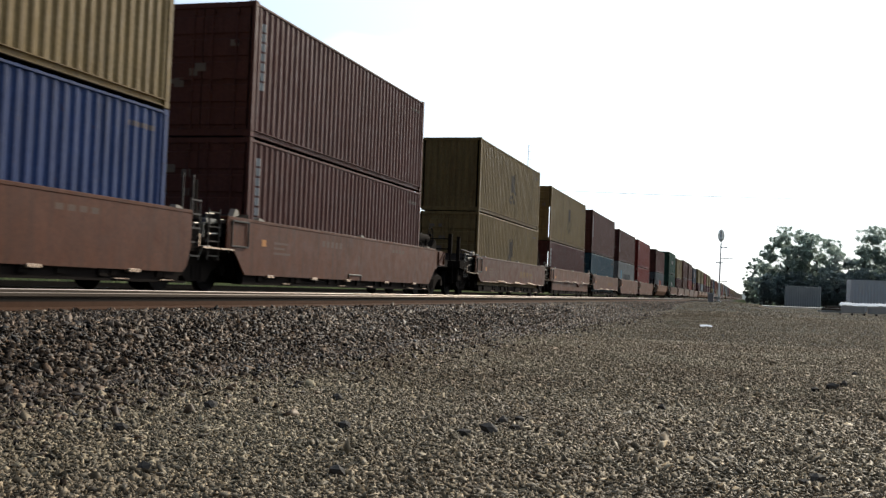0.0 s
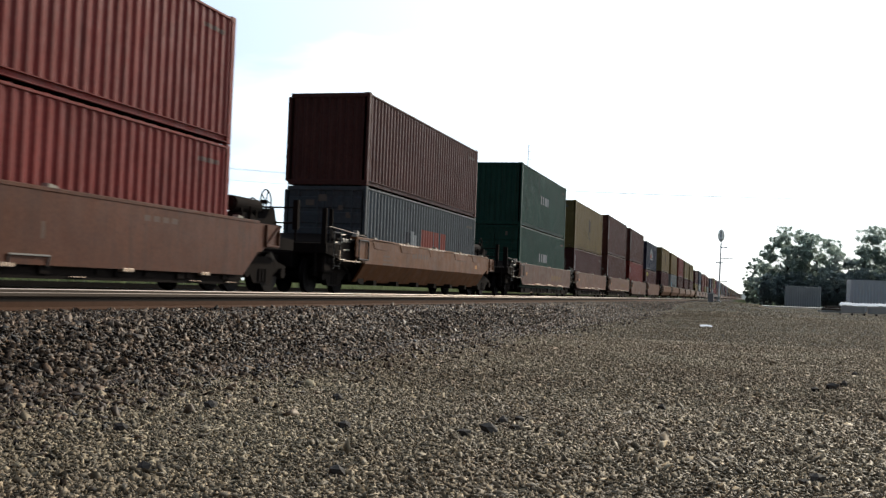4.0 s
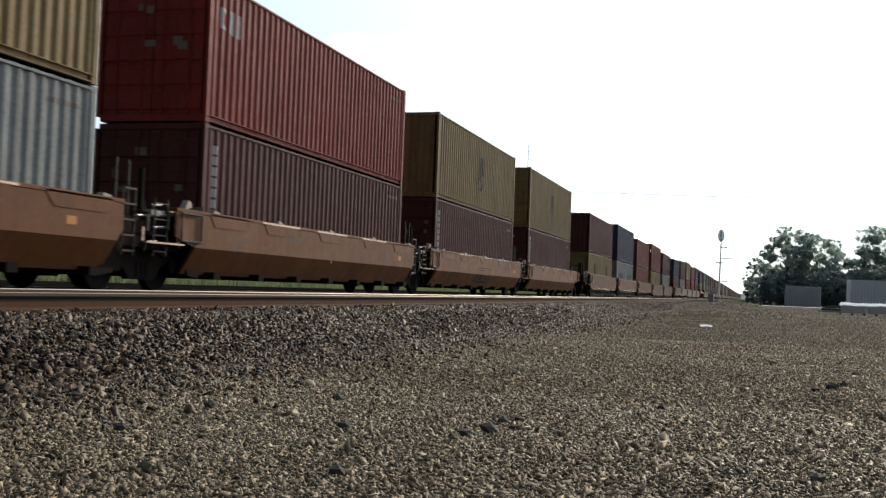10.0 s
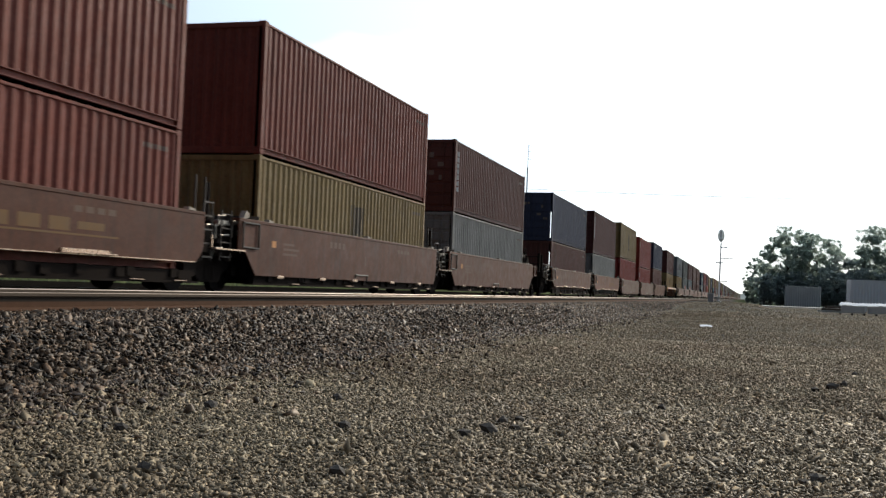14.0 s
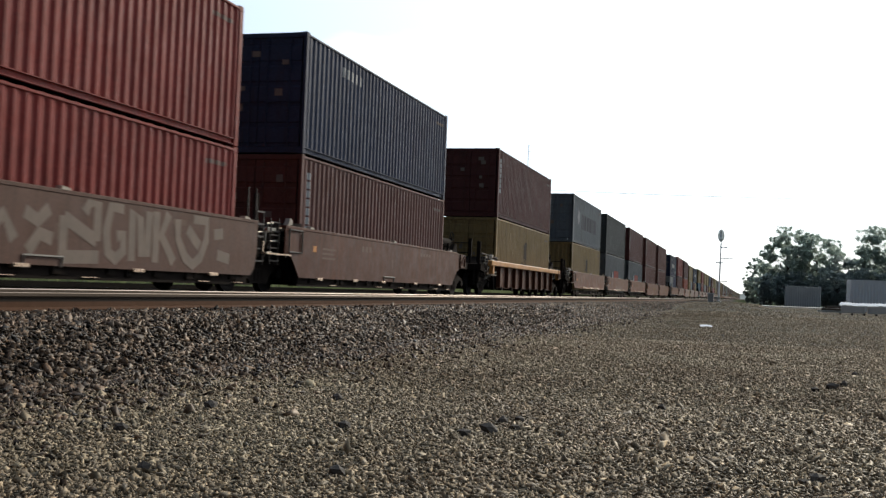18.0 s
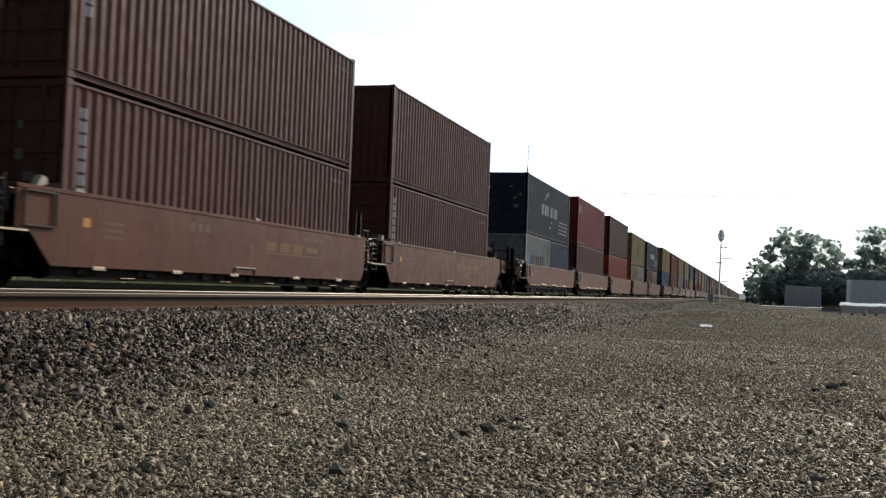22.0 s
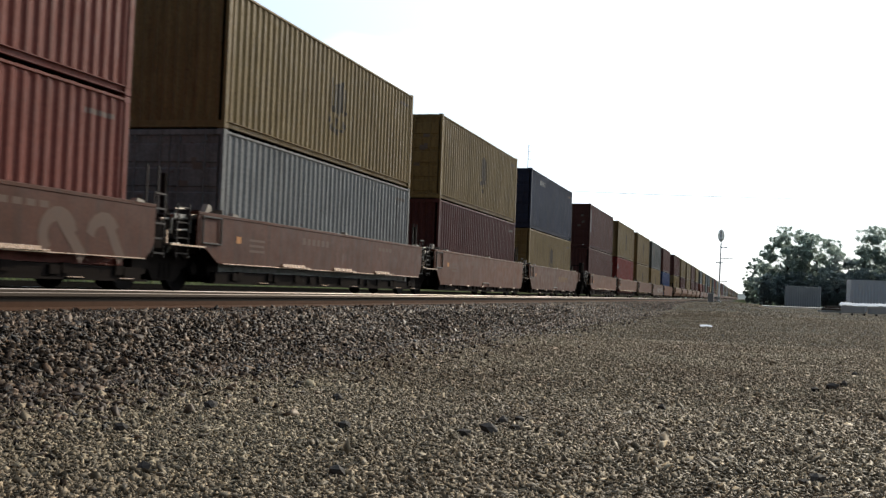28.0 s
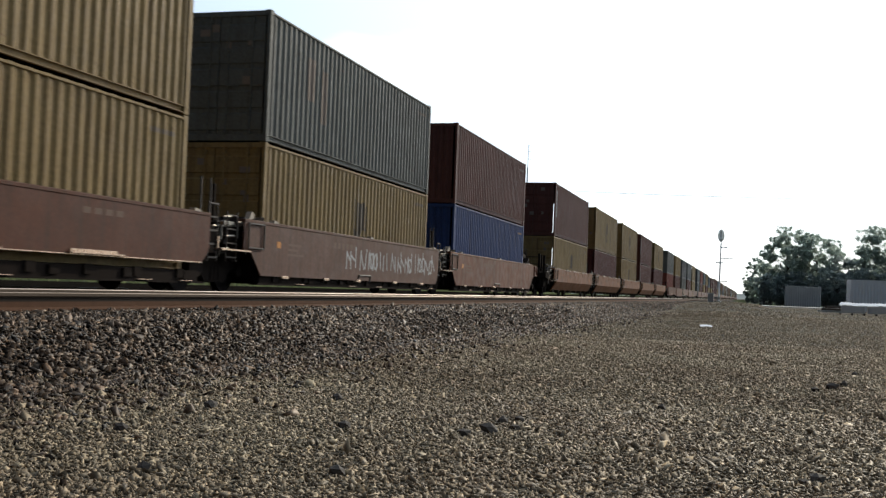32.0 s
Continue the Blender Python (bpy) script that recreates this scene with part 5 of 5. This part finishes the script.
def rock(x, yy, size, seed):
    bm = bmesh.new()
    bmesh.ops.create_icosphere(bm, subdivisions=1, radius=size / 2)
    noise_at = Vector((seed * 3.1, 0, 0))
    for v in bm.verts:
        v.co *= 1 + 0.6 * noise.noise(v.co / size * 2.6 + noise_at)
        v.co.z *= 0.7
    ob = piece("rock", mesh_of("rock", bm), M_ROCK, None, pose(x, yy, ground_z(x) + size * 0.22, 0, 0, seed * 40), "dark angular rock on the gravel")
    return tagged(ob, category="rock", group="dark rocks")


for i, (x, yy, s) in enumerate([(-1.47, 6.25, 0.13), (-1.58, 6.05, 0.10), (-1.36, 6.45, 0.10), (-1.50, 6.75, 0.11), (-1.42, 6.9, 0.08), (-1.75, 4.5, 0.11), (0.33, 5.35, 0.10), (0.27, 5.25, 0.07), (0.8, 11.1, 0.14),
                                (0.62, 10.7, 0.10), (0.95, 11.6, 0.12), (1.22, 13.4, 0.10), (-2.3, 6.0, 0.10), (-3.4, 6.4, 0.11), (-2.9, 7.4, 0.10), (-0.6, 8.2, 0.09), (-3.3, 5.2, 0.10), (-2.55, 4.2, 0.09)]):
    rock(x, yy, s * 0.85, i + 1)

stack = thing("sheeted_stack", pose(6.2, 80.5, 0.0, 0, 0, -4), "low stack of wrapped pallets topped by crumpled white sheeting", "stack")
bm = bmesh.new()
for i in range(5):
    box(bm, 0.1 + i * 1.75, 1.7 + i * 1.75, 0, 2.2, 0.16, 0.70, 0.05)
part("load", bm, M_WRAP, stack, "grey wrapped load")
bm = bmesh.new()
n = 44
for i in range(n):
    a, b = i * 8.9 / n, (i + 1) * 8.9 / n
    za, zb = 0.80 + 0.12 * noise.noise(Vector((a * 1.3, 0, 3))), 0.86 + 0.09 * noise.noise(Vector((b * 1.3, 0, 3)))
    q = [bm.verts.new(c) for c in ((a, -0.03, za - 0.13), (b, -0.03, zb - 0.13), (b, 0.9, zb + 0.02), (a, 0.9, za + 0.02))]
    bm.faces.new((q[0], q[1], q[2], q[3]))
    e = [bm.verts.new(v) for v in ((b, 1.2, zb + 0.06), (a, 1.2, za + 0.06), (b, 2.15, 0.80), (a, 2.15, 0.80))]
    bm.faces.new((q[3], q[2], e[0], e[1]))
    bm.faces.new((e[1], e[0], e[2], e[3]))
part("sheeting", bm, M_TARP, stack, "white plastic sheeting")
bm = bmesh.new()
for i in range(12):
    box(bm, i * 0.8, i * 0.8 + 0.1, 0.0, 2.2, 0.0, 0.16)
part("skid", bm, M_TIE, stack)
pile = thing("timber_pile", pose(7.1, 98.0, 0.0, 0, 0, 6), "low pile of old dark timber sleepers", "timber")
r = random.Random(3)
for k in range(9):
    bm = bmesh.new()
    box(bm, -0.85, 0.85, -0.12, 0.12, 0, 0.18, 0.02)
    o = part("timber", bm, M_POLE if k % 3 else M_CONC, pile)
    o.matrix_basis = pose(r.uniform(-0.4, 0.4), (k % 4) * 0.3, 0.19 * (k // 4), 0, 0, r.uniform(-8, 8))

road = bpy.data.meshes.new("road")
road.from_pydata([(1.0, 139, 0.12), (40, 146, 0.12), (40, 154, 0.15), (0.6, 147, 0.15), (1.0, 139, -0.1), (40, 146, -0.1), (40, 154, -0.1), (0.6, 147, -0.1)], [],
                 [(0, 1, 2, 3), (0, 4, 5, 1), (1, 5, 6, 2), (2, 6, 7, 3), (3, 7, 4, 0)])
road.materials.append(M_CONC)
tagged(new("road", road), "pale concrete road at the far side of the yard", "road", kind="structure")


def shed(x, yy, w, d, h, mat, label, turn):
    s = thing("storage_shed", pose(x, yy, 0, 0, 0, turn), label, "shed")
    bm = bmesh.new()
    for face in range(4):
        length = w if face % 2 == 0 else d
        n = int(length / 0.3)
        for i in range(n):
            a, b = -length / 2 + i * length / n, -length / 2 + (i + 1) * length / n
            off = d / 2 if face % 2 == 0 else w / 2
            q = []
            for p, out in ((a, 0), (a + (b - a) * 0.5, 0), (a + (b - a) * 0.62, 0.05), (a + (b - a) * 0.88, 0.05), (b, 0)):
                q.append((p, out))
            for (p, o1), (p2, o2) in zip(q, q[1:]):
                quad = []
                for px, oz, z in ((p, o1, 0), (p2, o2, 0), (p2, o2, h), (p, o1, h)):
                    local = Vector((px, -off - oz, z))
                    local.rotate(Euler((0, 0, face * math.pi / 2)))
                    quad.append(bm.verts.new(local))
                bm.faces.new(quad)
    bmesh.ops.remove_doubles(bm, verts=bm.verts, dist=0.001)
    part("wall", bm, mat, s)
    bm = bmesh.new()
    prism(bm, [(-d / 2 - 0.02, h - 0.05), (d / 2 + 0.02, h - 0.05), (d / 2 + 0.02, h + 0.02), (0, h + 0.06), (-d / 2 - 0.02, h + 0.02)], -w / 2 - 0.02, w / 2 + 0.02)
    part("roof", bm, mat, s)


shed(15.2, 121, 10, 5, 3.3, M_SHED, "pale grey corrugated steel storage shed", 0)
shed(7.3, 159.5, 4.6, 4, 2.9, M_SHED2, "dull grey corrugated shed under trees", 0)


# ---- trees ----
def leaf_cloud(clumps, per, size, seed):
    """Many small leaf blades round the clump centres."""
    rng = np.random.default_rng(seed)
    c = np.repeat(clumps[:, :3], per, 0)
    rad = np.repeat(clumps[:, 3], per)
    n = len(c)
    d = rng.normal(size=(n, 3))
    d /= np.linalg.norm(d, axis=1, keepdims=True)
    pos = c + d * (rad * rng.random(n) ** 0.45)[:, None] * np.array([1, 1, 0.8])
    u = rng.normal(size=(n, 3))
    u /= np.linalg.norm(u, axis=1, keepdims=True)
    w = np.cross(u, rng.normal(size=(n, 3)))
    w /= np.linalg.norm(w, axis=1, keepdims=True)
    s = size * rng.uniform(0.6, 1.4, n)[:, None]
    v = np.stack([pos - u * s, pos + w * s * 0.5, pos + u * s, pos - w * s * 0.5], 1).reshape(-1, 3)
    f = np.arange(n * 4).reshape(n, 4)
    return v, f


def cloud_mesh(name, v, f):
    me = bpy.data.meshes.new(name)
    me.from_pydata(v.tolist(), [], f.tolist())
    return me


def tree(x, yy, height, spread_r, seed, low=0.25, leaf=0.17, clumps=85, per=75, mat=None, label="broad green tree standing behind the yard"):
    rng = np.random.default_rng(seed)
    t = thing("tree", pose(x, yy, 0, 0, 0, seed * 37), label, "tree", "trees behind the yard")
    bm = bmesh.new()
    rod(bm, (0, 0, -0.1), (0.1, 0.05, height * 0.35), height * 0.024, 10, height * 0.017)
    rod(bm, (0.1, 0.05, height * 0.35), (0.0, 0.2, height * 0.8), height * 0.017, 8, height * 0.005)
    for i in range(11):
        a = 2.4 * i + rng.uniform(-0.3, 0.3)
        z0 = height * rng.uniform(0.22, 0.65)
        tip = (math.cos(a) * spread_r * rng.uniform(0.5, 0.9), math.sin(a) * spread_r * rng.uniform(0.5, 0.9), z0 + height * rng.uniform(0.1, 0.28))
        rod(bm, (0.07, 0.08, z0), tip, height * 0.009, 6, height * 0.002)
    part("trunk", bm, M_BARK, t)
    cl = []
    mid, half = height * (low + (1 - low) * 0.5), height * (1 - low) * 0.5
    lobes = [(0.0, 0.0, mid - half * 0.30, 0.75), (0.0, 0.0, mid - half * 0.62, 0.80)]
    for k in range(46):
        up = -0.85 + 1.75 * (k + 0.5) / 46 + rng.uniform(-0.14, 0.14)
        a = 2.399 * k + rng.uniform(-0.4, 0.4)
        out = math.sqrt(max(0.05, 1 - min(1.0, abs(up)) ** 2.2)) * rng.uniform(0.55, 0.98)
        lobes.append((math.cos(a) * out * spread_r, math.sin(a) * out * spread_r, mid + up * half * 0.93, rng.uniform(0.16, 0.40)))
    for k in range(clumps):
        x0, y0, z0, r0 = lobes[k // 5 % 2 if k % 5 == 0 else k % len(lobes)]
        p = rng.normal(size=3)
        p *= rng.random() ** 0.4 / np.linalg.norm(p)
        cl.append((x0 + p[0] * r0 * spread_r, y0 + p[1] * r0 * spread_r, min(height, max(0.3, z0 + p[2] * r0 * spread_r * 0.75)), spread_r * rng.uniform(0.05, 0.13)))
    v, f = leaf_cloud(np.array(cl), per, leaf, seed)
    me = cloud_mesh("crown", v, f)
    piece("crown", me, mat or M_LEAF, t)
    return t


tree(5.7, 178, 12.6, 4.2, 1, 0.03, 0.15, 1150, 30)
tree(10.4, 180, 11.8, 4.6, 2, 0.03, 0.15, 1150, 30)
tree(1.9, 186, 8.2, 2.6, 3, 0.08, 0.15, 380, 26)
tree(20.2, 176, 13.0, 5.0, 4, 0.05, 0.15, 1250, 30)
tree(14.6, 174, 8.0, 3.6, 5, 0.03, 0.15, 620, 30, M_BUSH, "dark leafy tree beside the shed")
tree(26.0, 172, 11.5, 5.0, 6, 0.1, 0.17, 400, 30)
for i, (x, yy, h, s) in enumerate([(3.2, 172, 5.0, 2.4), (6.0, 174, 5.4, 2.8), (9.8, 173, 4.8, 2.6), (12.8, 170, 5.6, 2.8), (17.5, 170, 6.0, 3.2), (0.9, 196, 5.0, 2.0)]):
    b = tree(x, yy, h, s, 20 + i, 0.0, 0.15, 420, 30, M_BUSH, "dense dark shrub at the foot of the trees")

# far woods along the line and the hill beyond the tracks
rng = np.random.default_rng(9)
cl = []
for i in range(420):
    yy = rng.uniform(330, 1500)
    side = rng.choice((0, 1), p=(0.25, 0.75))
    x = rng.uniform(2.0, 60) + yy * 0.004 if side else rng.uniform(-90, -20)
    h = rng.uniform(2.5, 8.0)
    for z in np.arange(1.0, h, 1.6):
        cl.append((x + rng.normal() * 1.2, yy + rng.normal() * 1.2, z, rng.uniform(1.0, 2.2)))
v, f = leaf_cloud(np.array(cl), 18, 0.55, 10)
wm = cloud_mesh("far_woods", v, f)
wm.materials.append(M_LEAF)
tagged(new("far_woods", wm), "hazy line of distant woods along the railway", "woods", kind="stuff")

hm = bpy.data.meshes.new("backdrop_hill")
vs, fs = [], []
RIGHT = Vector((0.96055156, 0.27545698, 0)).normalized()
FWD = Vector((-0.27545698, 0.96055156, 0)).normalized()
nx = 60
for j, (dz, frac) in enumerate(((1500, 0.0), (1560, 0.45), (1650, 0.8), (1760, 1.0), (2100, 0.6))):
    for i in range(nx + 1):
        sx = -1500 + 1050 * i / nx
        h = 178 * (1 / (1 + math.exp((sx + 560) / 28))) * (0.93 + 0.1 * noise.noise(Vector((sx * 0.006, j * 0.4, 0)))) * frac
        p = FWD * dz + RIGHT * sx
        vs.append((p.x, p.y, h - 4))
for j in range(4):
    for i in range(nx):
        a = j * (nx + 1) + i
        fs.append((a, a + 1, a + nx + 2, a + nx + 1))
hm.from_pydata(vs, [], fs)
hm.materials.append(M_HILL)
tagged(new("backdrop_hill", hm), "hazy blue-green wooded hill beyond the tracks", "hill", kind="structure")
hm2 = bpy.data.meshes.new("backdrop_ridge")
vs, fs = [], []
for j, (dz, frac) in enumerate(((2500, 0.0), (2700, 1.0), (3000, 0.7))):
    for i in range(nx + 1):
        sx = -300 + 1500 * i / nx
        p = FWD * dz + RIGHT * sx
        vs.append((p.x, p.y, (14 + 9 * noise.noise(Vector((sx * 0.004, j * 0.3, 5)))) * frac - 2))
for j in range(2):
    for i in range(nx):
        a = j * (nx + 1) + i
        fs.append((a, a + 1, a + nx + 2, a + nx + 1))
hm2.from_pydata(vs, [], fs)
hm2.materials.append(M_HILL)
tagged(new("backdrop_ridge", hm2), "low hazy ridge on the horizon", "hill", kind="structure")


# grass beyond the tracks
def grass_strip():
    rng = np.random.default_rng(31)
    n = 26000
    x = -24.0 - 16 * rng.random(n) ** 1.3
    yy = 20 + 130 * rng.random(n) ** 1.3
    h = rng.uniform(0.12, 0.5, n) * (1 + 0.5 * np.sin(yy * 0.7) * np.cos(x))
    a = rng.uniform(0, 2 * np.pi, n)
    z = ground_z(x) - 0.02
    dx, dy = np.cos(a) * 0.03, np.sin(a) * 0.03
    lx, ly = rng.normal(0, 0.12, n), rng.normal(0, 0.12, n)
    v = np.stack([np.stack([x - dx, yy - dy, z], 1), np.stack([x + dx, yy + dy, z], 1), np.stack([x + lx, yy + ly, z + h], 1)], 1).reshape(-1, 3)
    me = cloud_mesh("grass", v, np.arange(n * 3).reshape(n, 3))
    me.materials.append(M_BLADE)
    tagged(new("grass", me), "rough green grass beyond the far track", "grass", kind="stuff")


M_BLADE = foliage("grass_blades", (0.040, 0.052, 0.022), (0.115, 0.135, 0.065), 1.4)
grass_strip()


# ---- utility line and aerial ----
def utility_pole(x, yy, h, turn):
    p = thing("utility_pole", pose(x, yy, -0.15, 0, 0, turn), "wooden utility pole with two crossarms", "utility pole", "utility poles")
    bm = bmesh.new()
    rod(bm, (0, 0, 0), (0, 0, h), 0.17, 10, 0.11)
    part("pole", bm, M_POLE, p)
    for z in (h - 0.5, h - 1.5):
        bm = bmesh.new()
        box(bm, -1.2, 1.2, -0.06, 0.06, z - 0.06, z + 0.06)
        part("crossarm", bm, M_POLE, p)
        for q in (-1.1, -0.6, 0.6, 1.1):
            bm = bmesh.new()
            rod(bm, (q, 0, z + 0.06), (q, 0, z + 0.22), 0.04, 8)
            part("insulator", bm, M_ALU, p)


def across(dz, sx):
    p = FWD * dz + RIGHT * sx
    return p.x, p.y


PX, PY = across(88, -26.2)
QX, QY = across(96, 45.0)
WX, WY = across(84, -100.0)
for x, yy in ((PX, PY), (QX, QY), (WX, WY)):
    utility_pole(x, yy, 11.0, 70)
for (ax, ay), (bx, by) in (((WX, WY), (PX, PY)), ((PX, PY), (QX, QY))):
    for z, off in ((10.45, -0.5), (10.45, 0.5), (9.5, 0.0)):
        bm = bmesh.new()
        pts = []
        for i in range(15):
            u = i / 14
            pts.append((ax + (bx - ax) * u + off, ay + (by - ay) * u, z - 3.2 * u * (1 - u)))
        rings = [[bm.verts.new((x + 0.010 * math.cos(q), yy, z + 0.010 * math.sin(q))) for q in (0, 2.1, 4.2)] for x, yy, z in pts]
        for ra, rb in zip(rings, rings[1:]):
            for i in range(3):
                bm.faces.new((ra[i], ra[(i + 1) % 3], rb[(i + 1) % 3], rb[i]))
        ob = piece("power_line", mesh_of("power_line", bm), M_WIRE, None)
        tagged(ob, "thin overhead wire between utility poles", "wire", "overhead wires")

aerial = thing("radio_mast", pose(-40.5, 195.6, 0), "thin tall radio mast beyond the train", "mast")
bm = bmesh.new()
rod(bm, (0, 0, 0), (0, 0, 24.0), 0.16, 8, 0.12)
part("tube", bm, M_ALU, aerial)
bm = bmesh.new()
rod(bm, (0, 0, 24.0), (0.1, 0, 28.3), 0.05, 6)
for z, w in ((25.5, 0.7), (27.0, 0.5), (28.0, 0.9)):
    rod(bm, (0, 0, z), (w, 0.1, z + 0.05), 0.03, 5)
part("antenna", bm, M_ALU, aerial)


# ---- what moves ----
def motions():
    # the slack of the couplings: seconds, metres behind (+) an even run
    slack = [(0.0, -0.58), (1.0, -0.45), (1.5, -0.42), (2.0, 0.46), (3.0, 0.54), (4.5, 0.25), (6.0, 0.0), (7.0, 0.0), (8.0, 0.0), (16.0, 0.0), (24.0, 0.0), (32.0, 0.0)]
    for ob, y_start, z in MOVERS:
        walk(ob, [(t, pose(TRAIN_X, y_start - SPEED * t + late, z)) for t, late in slack])


motions()
